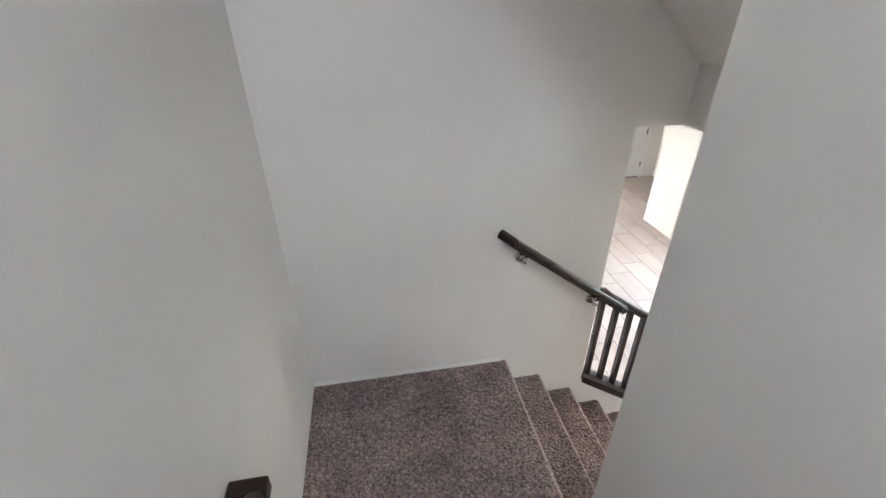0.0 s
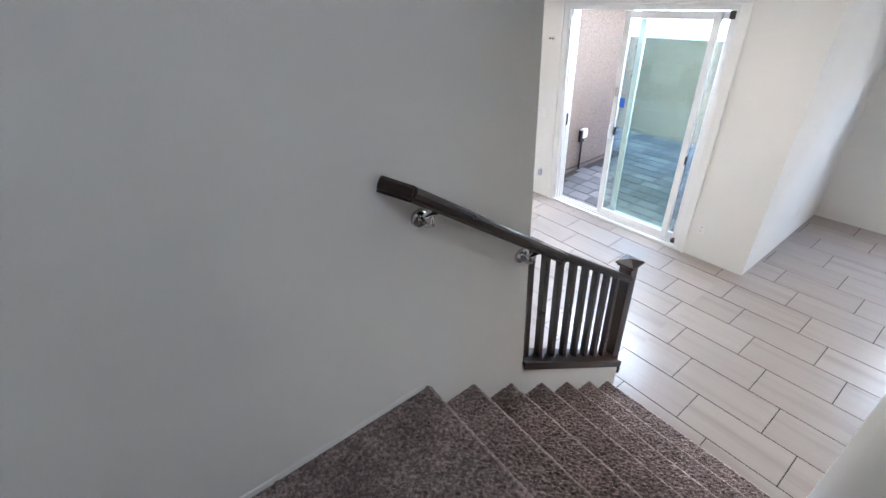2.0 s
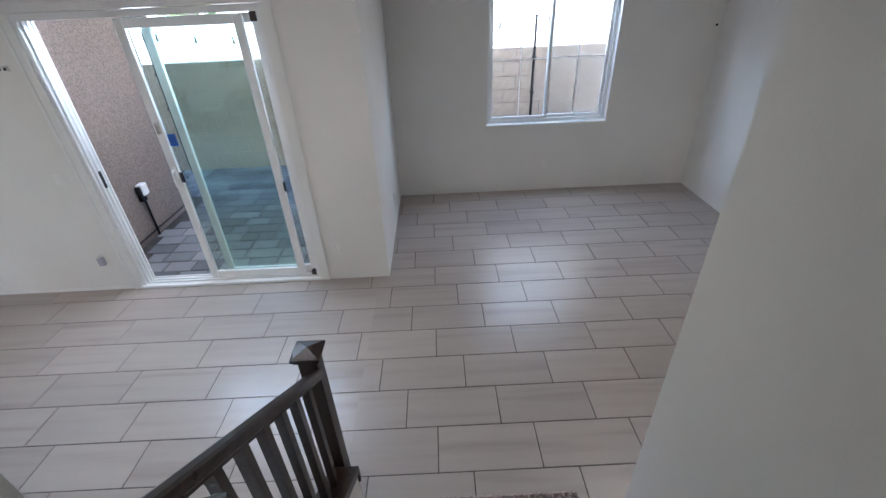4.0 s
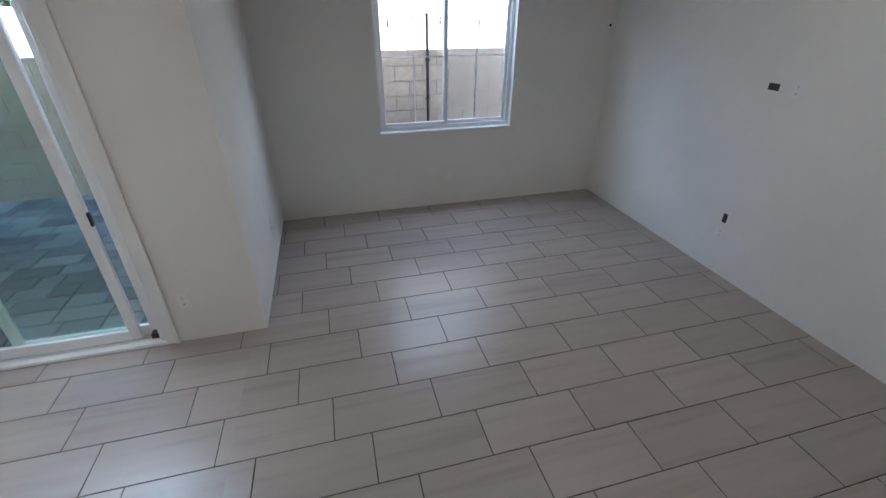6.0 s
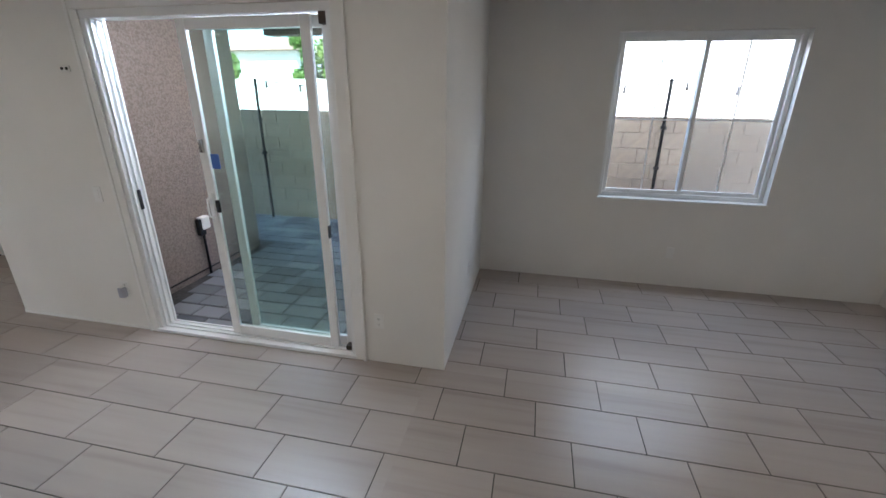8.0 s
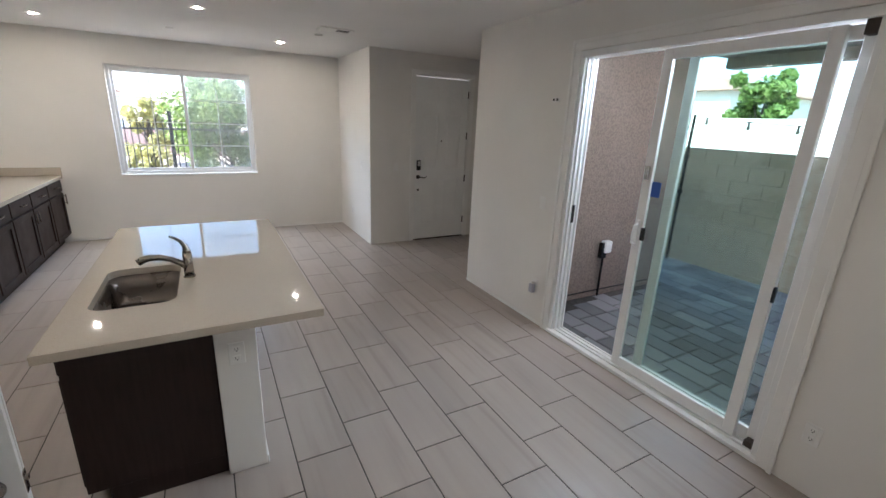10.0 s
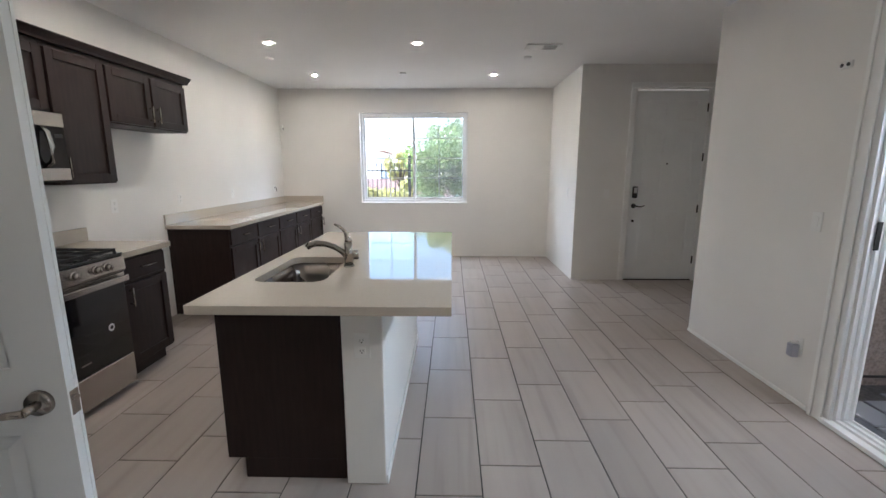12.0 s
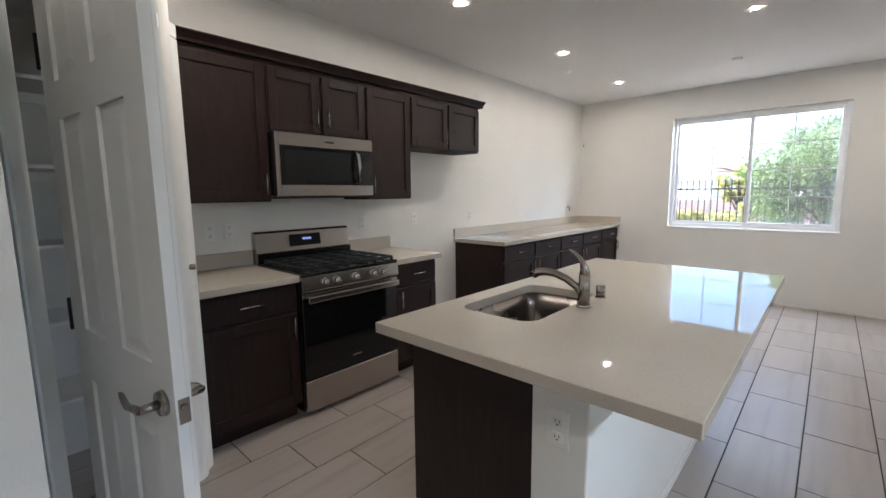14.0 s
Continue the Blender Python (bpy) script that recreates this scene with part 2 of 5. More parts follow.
def make_glass(m, tint):
    t = m.node_tree
    t.nodes.clear()
    out = t.nodes.new("ShaderNodeOutputMaterial")
    mix = t.nodes.new("ShaderNodeMixShader")
    tr = t.nodes.new("ShaderNodeBsdfTransparent")
    tr.inputs[0].default_value = (*tint, 1)
    gl = t.nodes.new("ShaderNodeBsdfGlossy")
    gl.inputs["Roughness"].default_value = 0.01
    lw_ = t.nodes.new("ShaderNodeLayerWeight")
    lw_.inputs[0].default_value = 0.5
    pw = t.nodes.new("ShaderNodeMath")
    pw.operation = 'POWER'
    pw.inputs[1].default_value = 5.0
    ma = t.nodes.new("ShaderNodeMath")
    ma.operation = 'MULTIPLY_ADD'
    ma.inputs[1].default_value, ma.inputs[2].default_value = 0.85, 0.035
    t.links.new(lw_.outputs["Facing"], pw.inputs[0])
    t.links.new(pw.outputs[0], ma.inputs[0])
    t.links.new(ma.outputs[0], mix.inputs[0])
    t.links.new(tr.outputs[0], mix.inputs[1])
    t.links.new(gl.outputs[0], mix.inputs[2])
    t.links.new(mix.outputs[0], out.inputs[0])


make_glass(M_GLASS, (0.97, 0.985, 0.98))
M_TINT = bpy.data.materials.new("tinted_glass")
M_TINT.use_nodes = True
make_glass(M_TINT, (0.84, 0.915, 0.895))


def glow(name, colour, strength):
    m = mat(name, (0.8, 0.8, 0.8), 0.5)
    b = m.node_tree.nodes["Principled BSDF"]
    b.inputs["Emission Color"].default_value = (*colour, 1)
    b.inputs["Emission Strength"].default_value = strength
    return m


M_LED = glow("lit_led", (1.0, 0.84, 0.66), 285.0)
M_LED_PATIO = glow("lit_patio_led", (1.0, 0.84, 0.66), 30.0)
M_DISPLAY = glow("blue_display", (0.10, 0.25, 1.0), 0.08)

# ---------------------------------------------------------------- mesh helpers


def box(bm, x0, y0, z0, x1, y1, z1, bev=0.0, seg=1):
    n = bmesh.ops.create_cube(bm, size=1.0, matrix=Matrix.Translation(((x0 + x1) / 2, (y0 + y1) / 2, (z0 + z1) / 2)) @ Matrix.Diagonal((abs(x1 - x0), abs(y1 - y0), abs(z1 - z0), 1)))
    if bev:
        es = list({e for v in n["verts"] for e in v.link_edges})
        bmesh.ops.bevel(bm, geom=es, offset=bev, segments=seg, affect='EDGES', profile=0.5)
    return bm


def B(x0, y0, z0, x1, y1, z1, bev=0.0, seg=1):
    return box(bmesh.new(), x0, y0, z0, x1, y1, z1, bev, seg)


def cyl(bm, p0, p1, r0, r1=None, n=20):
    p0, p1 = Vector(p0), Vector(p1)
    q = (p1 - p0).to_track_quat("Z", "Y").to_matrix().to_4x4()
    m = Matrix.Translation((p0 + p1) / 2) @ q
    bmesh.ops.create_cone(bm, cap_ends=True, segments=n, radius1=r0, radius2=r0 if r1 is None else r1, depth=(p1 - p0).length, matrix=m)
    return bm


def C(p0, p1, r0, r1=None, n=20):
    return cyl(bmesh.new(), p0, p1, r0, r1, n)


def tube(bm, pts, radii, n=12):
    """A smooth tube through points."""
    pts = [Vector(p) for p in pts]
    rings = []
    up = Vector((0.013, 0.021, 1)).normalized()
    for i, p in enumerate(pts):
        d = (pts[min(i + 1, len(pts) - 1)] - pts[max(i - 1, 0)]).normalized()
        a = d.cross(up)
        if a.length < 1e-3:
            a = d.cross(Vector((1, 0, 0)))
        a.normalize()
        b = d.cross(a)
        r = radii[i] if isinstance(radii, (list, tuple)) else radii
        rings.append([bm.verts.new(p + r * (math.cos(t) * a + math.sin(t) * b)) for t in [2 * math.pi * k / n for k in range(n)]])
    for r0, r1 in zip(rings, rings[1:]):
        for k in range(n):
            bm.faces.new((r0[k], r0[(k + 1) % n], r1[(k + 1) % n], r1[k]))
    bm.faces.new(rings[0][::-1])
    bm.faces.new(rings[-1])
    return bm


def prism(bm, pts, axis, a, b, bev=0.0):
    """Extrudes a closed outline of 2D points along an axis from a to b."""
    def at(p, q, v):
        return {"x": (v, p, q), "y": (p, v, q), "z": (p, q, v)}[axis]
    v0 = [bm.verts.new(at(p, q, a)) for p, q in pts]
    v1 = [bm.verts.new(at(p, q, b)) for p, q in pts]
    fs = [bm.faces.new(v0), bm.faces.new(v1[::-1])]
    for i in range(len(pts)):
        j = (i + 1) % len(pts)
        fs.append(bm.faces.new((v0[j], v0[i], v1[i], v1[j])))
    bmesh.ops.recalc_face_normals(bm, faces=fs)
    if bev:
        bmesh.ops.bevel(bm, geom=list({e for f in fs for e in f.edges}), offset=bev, segments=2, affect='EDGES', profile=0.5)
    return bm


def mesh_of(name, bm, material, smooth=False):
    me = bpy.data.meshes.new(name)
    bmesh.ops.recalc_face_normals(bm, faces=bm.faces)
    bm.to_mesh(me)
    bm.free()
    me.materials.append(material)
    if smooth:
        for p in me.polygons:
            p.use_smooth = True
    return me


def part(name, bm, material, parent=None, label="", smooth=False):
    ob = new(name, mesh_of(name, bm, material, smooth))
    if parent:
        ob.parent = parent
        ob.matrix_parent_inverse = parent.matrix_basis.inverted()
    if label:
        ob["label"] = label
    return ob


def thing(name, at, label, category, group="", kind=""):
    e = new(name)
    e.matrix_basis = Matrix.Translation(at)
    e.empty_display_size = 0.1
    return tagged(e, label, category, group, kind)


def structure(name, bm, material, label, category=""):
    return tagged(part(name, bm, material), label, category or name.split("_")[0], kind="structure")


# ---------------------------------------------------------------- plan
WX, FY = 0.303, 9.565           # kitchen wall, front wall
PX, PY = 5.264, 2.375           # patio wall, end of the dining nook's side wall
HY = 6.22                       # hall corner
DX, DY = 4.69, 8.03             # foyer corner
NX, TY = 7.18, -1.46            # nook window wall, television wall
CEIL = 2.71
SY, SX0, SX1 = 2.345, 0.356, 2.105   # stair rail wall
RY, RX = 1.235, 2.66            # low wall by the stair: its face and end
IX, IY = 1.492, 1.222           # inner corner of the stair
RISE, GOING, NOSE = 0.178, 0.2445, 3.018
LAND = 7 * RISE
TOP = 5.35                      # ceiling of the upper floor
T = 0.12


def wall_y(name, x, thick, y0, y1, z0, z1, label, holes=(), material=None):
    """A wall along y at x .. x + thick, with holes (y0, y1, z0, z1)."""
    bm = bmesh.new()
    cuts = sorted(holes)
    y = y0
    for h0, h1, a, b in cuts:
        box(bm, x, y, z0, x + thick, h0, z1)
        if a > z0:
            box(bm, x, h0, z0, x + thick, h1, a)
        if b < z1:
            box(bm, x, h0, b, x + thick, h1, z1)
        y = h1
    box(bm, x, y, z0, x + thick, y1, z1)
    return structure(name, bm, material or M_WALL, label, "wall")


def wall_x(name, y, thick, x0, x1, z0, z1, label, holes=(), material=None):
    bm = bmesh.new()
    x = x0
    for h0, h1, a, b in sorted(holes):
        box(bm, x, y, z0, h0, y + thick, z1)
        if a > z0:
            box(bm, h0, y, z0, h1, y + thick, a)
        if b < z1:
            box(bm, h0, y, b, h1, y + thick, z1)
        x = h1
    box(bm, x, y, z0, x1, y + thick, z1)
    return structure(name, bm, material or M_WALL, label, "wall")


OFF = "smooth off-white painted drywall"
wall_y("wall_kitchen", WX - 0.15, 0.15, 2.45, FY + 0.15, 0, CEIL, OFF + " behind the kitchen cabinets")
FWIN = (1.597, 3.345, 0.909, 2.346)
wall_x("wall_front", FY, 0.15, WX, DX + 0.12, 0, CEIL, OFF + " with the front window", [FWIN])
wall_y("wall_foyer_side", DX, 0.12, DY, FY, 0, CEIL, OFF + " beside the front door")
FDOOR = (5.36, 6.285, 0.0, 2.435)
wall_x("wall_front_door", DY, 0.15, DX + 0.12, 6.75, 0, CEIL, OFF + " around the front door", [FDOOR])
wall_y("wall_hall_end", 6.6, 0.15, HY, DY, 0, CEIL, OFF + " at the end of the hall")
PDOOR = (3.035, 4.80, 0.0, 2.36)
wall_y("wall_patio", PX, 0.16, PY - 0.0, HY, 0, CEIL, OFF + " with the sliding patio door", [PDOOR])
wall_x("wall_hall_side", HY - 0.16, 0.16, PX + 0.16, 6.75, 0, CEIL, OFF + " along the hall")
wall_x("wall_nook_side", PY, 0.16, PX + 0.16, NX + 0.16, 0, CEIL, OFF + " beside the dining nook")
NWIN = (-0.285, 1.213, 0.903, 2.39)
wall_y("wall_nook", NX, 0.16, TY - 0.15, PY, 0, CEIL, OFF + " with the nook window", [NWIN])
wall_x("wall_television", TY - 0.15, 0.15, RX - 0.15, NX, 0, CEIL, OFF + " with television outlets")
wall_y("wall_nook_back", RX - 0.12, 0.12, TY, RY - 0.12, 0, CEIL, OFF + " behind the stair")

# stair walls
wall_x("wall_stair_rail", SY, 0.12, SX0, SX1, 0, TOP, OFF + " carrying the stair handrail")
wall_y("wall_stair_left", SX0 - 0.12, 0.12, -3.2, SY + 0.12, 0, TOP, OFF + " along the upper flight")
wall_y("wall_stair_inner", IX, 0.12, -3.2, IY, 0, TOP, OFF + " between the two flights")
wall_x("wall_stair_low", IY - 0.12, 0.12, IX + 0.12, RX, 0, CEIL - 0.02, OFF + " along the lower flight")
wall_x("wall_stair_header", SY, 0.12, SX1, 2.36, 2.69, TOP, OFF + " above the stair opening")
wall_y("wall_stair_bulkhead", 2.36, 0.12, IY, SY + 0.12, 2.69, TOP, OFF + " above the foot of the stair")
wall_x("wall_stair_upper_side", IY - 0.12, 0.12, IX + 0.12, 2.48, CEIL, TOP, OFF + " of the upper stairwell")
wall_x("wall_upper_end", -3.32, 0.12, SX0 - 0.12, IX + 0.12, 2.8, TOP, OFF + " of the upper hall")
# sloping soffit above the lower flight
structure("soffit_stair", prism(bmesh.new(), [(2.36, 2.975), (1.1, 4.07), (1.1, 4.17), (2.36, 3.075)], "y", IY, SY), M_WALL, "sloping painted soffit above the lower flight", "soffit")
# pantry walls
PA, PB = (1.53, 3.235), (1.02, 3.77)
wall_y("wall_pantry_side", SX1 - 0.12, 0.12, SY + 0.12, 3.17, 0, CEIL, OFF + " beside the pantry")
wall_x("wall_pantry_front", 3.05, 0.12, PA[0] - 0.02, SX1 - 0.12, 0, CEIL, OFF + " next to the pantry door")
wall_x("wall_pantry_kitchen", 3.67, 0.12, WX, PB[0] - 0.02, 0, CEIL, OFF + " between pantry and kitchen")

# ceilings
structure("ceiling", B(2.48, TY, CEIL, NX, FY, CEIL + 0.12), M_CEIL, "flat white ceiling of the living space")
structure("ceiling_kitchen", B(WX, SY + 0.12, CEIL, 2.48, FY, CEIL + 0.12), M_CEIL, "flat white ceiling over the kitchen", "ceiling")
structure("ceiling_upper", B(SX0 - 0.12, -3.32, TOP, 2.48, SY + 0.12, TOP + 0.12), M_CEIL, "flat white ceiling over the stairwell", "ceiling")

# ---------------------------------------------------------------- stairs
stair = thing("staircase", (2.2, 1.8, 0), "carpeted staircase in taupe pile going down from a landing", "staircase")


def carpet_step(x0, x1, y0, y1, z0, z1, axis, cell=0.009):
    """One carpeted step: riser, rounded nose and tread as a fine tufted sheet over a closed back."""
    r = 0.03
    front, back = (x1, x0) if axis == "x" else (y1, y0)
    pr = [(front - 0.038, z0), (front - 0.038, z1 - 2 * r - 0.012), (front - r, z1 - 2 * r)]
    for k in range(1, 8):
        a = -math.pi / 2 + math.pi * k / 8
        pr.append((front - r + r * math.cos(a), z1 - r + r * math.sin(a)))
    pr += [(front - r, z1), (back, z1)]
    line, nrm = [], []
    for (a0, b0), (a1, b1) in zip(pr, pr[1:]):
        ln = math.hypot(a1 - a0, b1 - b0)
        m = max(1, round(ln / cell))
        for k in range(m):
            line.append((a0 + (a1 - a0) * k / m, b0 + (b1 - b0) * k / m))
            nrm.append(((b1 - b0) / ln, -(a1 - a0) / ln))
    line.append(pr[-1])
    nrm.append((0.0, 1.0))
    s0, s1 = (y0, y1) if axis == "x" else (x0, x1)
    n = max(2, round((s1 - s0) / cell))
    line, nrm = np.array(line), np.array(nrm)
    tuft = STEP_RNG.normal(0, 0.0031, (len(line), n + 1))
    tuft[0] = tuft[-1] = 0
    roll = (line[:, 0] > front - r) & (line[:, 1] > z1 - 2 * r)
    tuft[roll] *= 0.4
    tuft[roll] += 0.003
    across = np.linspace(s0, s1, n + 1)
    pa = line[:, :1] + nrm[:, :1] * tuft
    pz = line[:, 1:] + nrm[:, 1:] * tuft
    bm = bmesh.new()
    grid = []
    for i in range(len(line)):
        grid.append([bm.verts.new((pa[i, j], across[j], pz[i, j]) if axis == "x" else (across[j], pa[i, j], pz[i, j])) for j in range(n + 1)])
    for i in range(len(line) - 1):
        for j in range(n):
            f = bm.faces.new((grid[i][j], grid[i][j + 1], grid[i + 1][j + 1], grid[i + 1][j]))
            # the nose roll gets the paler carpet with its highlight painted in
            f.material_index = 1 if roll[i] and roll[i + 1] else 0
    # closed underside and back
    low = [bm.verts.new((back, s, z0) if axis == "x" else (s, back, z0)) for s in (s0, s1)]
    for j, lo in ((0, low[0]), (n, low[1])):
        bm.faces.new([g[j] for g in grid] + [lo])
    bm.faces.new(grid[0] + low[::-1])
    bm.faces.new(grid[-1] + low[::-1])
    return bm


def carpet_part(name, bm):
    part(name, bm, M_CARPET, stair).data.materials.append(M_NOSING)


STEP_RNG = np.random.default_rng(5)
for i in range(1, 7):
    xf = NOSE - GOING * (i - 1)
    carpet_part("step", carpet_step(xf - GOING - 0.045, xf, IY, SY, 0.0 if i == 1 else RISE * (i - 1) - 0.02, RISE * i, "x"))
xl = NOSE - GOING * 6
carpet_part("landing", carpet_step(SX0, xl, IY, SY, LAND - RISE - 0.02, LAND, "x"))
UP0 = 1.242
for i in range(1, 10):
    yf = UP0 - GOING * (i - 1)
    y_back = yf - GOING - 0.045 if i < 9 else -3.2
    carpet_part("step", carpet_step(SX0, IX, y_back, yf, LAND + RISE * (i - 1) - 0.02, LAND + RISE * i, "y", 0.012 if i < 5 else 0.05))

# unseen ceiling lamp added in the upper hall to brighten the stairwell
M_LAMP = glow("fill_lamp_glow", (1.0, 0.97, 0.94), 1.9)
ul = thing("unseen_fill_lamp", (0.92, -0.9, TOP), "unseen round ceiling lamp added to brighten the stairwell", "ceiling light")
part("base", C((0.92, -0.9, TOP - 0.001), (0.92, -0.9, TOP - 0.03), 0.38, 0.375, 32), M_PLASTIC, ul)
part("shade", C((0.92, -0.9, TOP - 0.031), (0.92, -0.9, TOP - 0.10), 0.36, 0.28, 32), M_LAMP, ul, "glowing shade of the added stairwell lamp")

# ---------------------------------------------------------------- balustrade and handrail
BY = SY + 0.06


def slope_z(x, z_at_newel):
    return z_at_newel + (3.22 - x) * RISE / GOING


rail_wall_low = structure("wall_stair_curb", prism(bmesh.new(), [(SX1, 0), (3.10, 0), (3.10, 0.285), (SX1, 0.285 + (3.10 - SX1) * 0.676)], "y", SY, SY + 0.12), M_WALL, "low sloping painted curb wall beside the lower flight", "wall")
bal = thing("balustrade", (2.6, BY, 0.2), "dark-stained wooden balustrade with square balusters and a capped newel post", "balustrade")


def rail_profile(bm, p0, p1, w=0.052, h=0.047):
    """A moulded handrail between two points, with rounded top edges."""
    p0, p1 = Vector(p0), Vector(p1)
    d = (p1 - p0).normalized()
    side = d.cross(Vector((0, 0, 1)))
    if side.length < 1e-3:
        side = Vector((1, 0, 0))
    side.normalize()
    up = side.cross(d)
    prof = [(-0.36, 0), (0.36, 0), (0.36, 0.22), (0.5, 0.36), (0.5, 0.66), (0.4, 0.88), (0.2, 0.98), (-0.2, 0.98), (-0.4, 0.88), (-0.5, 0.66), (-0.5, 0.36), (-0.36, 0.22)]
    rings = [[bm.verts.new(p + side * (a * w) + up * ((b - 0.5) * h)) for a, b in prof] for p in (p0, p1)]
    n = len(prof)
    for k in range(n):
        bm.faces.new((rings[0][k], rings[0][(k + 1) % n], rings[1][(k + 1) % n], rings[1][k]))
    bm.faces.new(rings[0][::-1])
    bm.faces.new(rings[1])
    return bm


SHOE = lambda x: 0.30 + (3.10 - x) * 0.676
RAILZ = lambda x: 0.985 + (3.12 - x) * 0.70
part("shoe", prism(bmesh.new(), [(SX1 + 0.004, SHOE(SX1) - 0.012), (3.12, SHOE(3.12) - 0.012), (3.12, SHOE(3.12) + 0.02), (SX1 + 0.004, SHOE(SX1) + 0.02)], "y", SY - 0.012, SY + 0.132, 0.004), M_RAIL, bal, "dark sloping base board")
part("shoe_moulding", prism(bmesh.new(), [(SX1 + 0.01, SHOE(SX1) - 0.04), (3.11, SHOE(3.11) - 0.04), (3.11, SHOE(3.11) - 0.013), (SX1 + 0.01, SHOE(SX1) - 0.013)], "y", SY - 0.010, SY - 0.0015), M_RAIL, bal)
part("shoe_end", B(3.103, SY - 0.012, 0.19, 3.125, SY + 0.132, 0.30, 0.003), M_RAIL, bal)
part("rail", rail_profile(bmesh.new(), (SX1 + 0.03, BY, RAILZ(SX1 + 0.03)), (3.15, BY + 0.012, RAILZ(3.15))), M_RAIL, bal)
NEWX = 3.178
NZ = 1.043
NY = BY + 0.048
nw = bmesh.new()
box(nw, NEWX - 0.042, NY - 0.042, 0.02, NEWX + 0.042, NY + 0.042, NZ, 0.004)
part("newel_post", nw, M_RAIL, bal)
cp = bmesh.new()
box(cp, NEWX - 0.054, NY - 0.054, NZ, NEWX + 0.054, NY + 0.054, NZ + 0.015, 0.003)
box(cp, NEWX - 0.064, NY - 0.064, NZ + 0.015, NEWX + 0.064, NY + 0.064, NZ + 0.032, 0.004)
pv = [cp.verts.new((NEWX + sx * 0.06, NY + sy * 0.06, NZ + 0.0315)) for sx, sy in ((-1, -1), (1, -1), (1, 1), (-1, 1))]
tipv = cp.verts.new((NEWX, NY, NZ + 0.052))
for k in range(4):
    cp.faces.new((pv[k], pv[(k + 1) % 4], tipv))
part("newel_cap", cp, M_RAIL, bal)
nb = 8
for k in range(nb):
    x = SX1 + 0.075 + k * (3.10 - SX1 - 0.10) / nb
    bb = prism(bmesh.new(), [(x - 0.016, SHOE(x - 0.016) + 0.015), (x + 0.016, SHOE(x + 0.016) + 0.015), (x + 0.016, RAILZ(x + 0.016) - 0.02), (x - 0.016, RAILZ(x - 0.016) - 0.02)], "y", BY - 0.016, BY + 0.016)
    part("baluster", bb, M_RAIL, bal)

hand = thing("handrail", (1.9, SY - 0.08, 1.7), "dark-stained wooden handrail on metal wall brackets", "handrail")
HYR = SY - 0.076
HZ = lambda x: 1.609 + (2.239 - x) * 0.742
hb = bmesh.new()
rail_profile(hb, (1.51, HYR, HZ(1.51)), (2.245, HYR, HZ(2.245)))
rail_profile(hb, (1.452, SY - 0.003, HZ(1.515) + 0.03), (1.519, HYR + 0.002, HZ(1.518)), 0.047, 0.043)
part("rail", hb, M_RAIL, hand)
part("return_piece", rail_profile(bmesh.new(), (2.232, HYR - 0.018, HZ(2.225) - 0.002), (2.17, BY + 0.012, RAILZ(2.17) + 0.005)), M_RAIL, hand)
for xb in (1.575, 2.05):
    zz = HZ(xb) - 0.035
    br = bmesh.new()
    cyl(br, (xb, SY, zz - 0.05), (xb, SY - 0.012, zz - 0.05), 0.032, 0.028)
    tube(br, [(xb, SY - 0.01, zz - 0.05), (xb, SY - 0.045, zz - 0.062), (xb, SY - 0.075, zz - 0.045), (xb, HYR, zz - 0.01)], 0.009)
    box(br, xb - 0.03, HYR - 0.012, zz - 0.012, xb + 0.03, HYR + 0.012, zz - 0.004, 0.003)
    part("bracket", br, M_CHROME, hand, "chrome wall bracket", True)

up_rail = thing("upper_handrail", (SX0 + 0.08, 0.5, 2.5), "dark-stained wooden handrail beside the upper flight", "handrail")
UZ = lambda y: 2.09 + (1.19 - y) * RISE / GOING
ub = bmesh.new()
rail_profile(ub, (SX0 + 0.078, -1.2, UZ(-1.2)), (SX0 + 0.078, 1.19, UZ(1.19)))
box(ub, SX0 + 0.002, 1.165, UZ(1.19) - 0.02, SX0 + 0.108, 1.225, UZ(1.19) + 0.035, 0.008, 2)
part("rail", ub, M_RAIL, up_rail)
for yb in (1.0, -0.2):
    br = bmesh.new()
    zz = UZ(yb) - 0.035
    cyl(br, (SX0, yb, zz - 0.05), (SX0 + 0.012, yb, zz - 0.05), 0.032, 0.028)
    tube(br, [(SX0 + 0.01, yb, zz - 0.05), (SX0 + 0.05, yb, zz - 0.06), (SX0 + 0.078, yb, zz - 0.01)], 0.009)
    part("bracket", br, M_CHROME, up_rail, "chrome wall bracket", True)

# thin white skirting along the landing
structure("baseboard_landing", B(SX0, SY - 0.008, LAND, xl - 0.03, SY - 0.001, LAND + 0.03, 0.003), M_TRIM, "thin white painted skirting above the carpet", "baseboard")

# ---------------------------------------------------------------- wall skirting
SK = 0.03


def skirt(name, x0, y0, x1, y1):
    structure(name, B(x0, y0, 0, x1, y1, SK, 0.003), M_TRIM, "thin white painted skirting strip", "baseboard")


skirt("baseboard_patio_wall", PX - 0.008, 4.90, PX - 0.001, HY)
skirt("baseboard_front_wall", 0.96, FY - 0.010, DX, FY - 0.001)

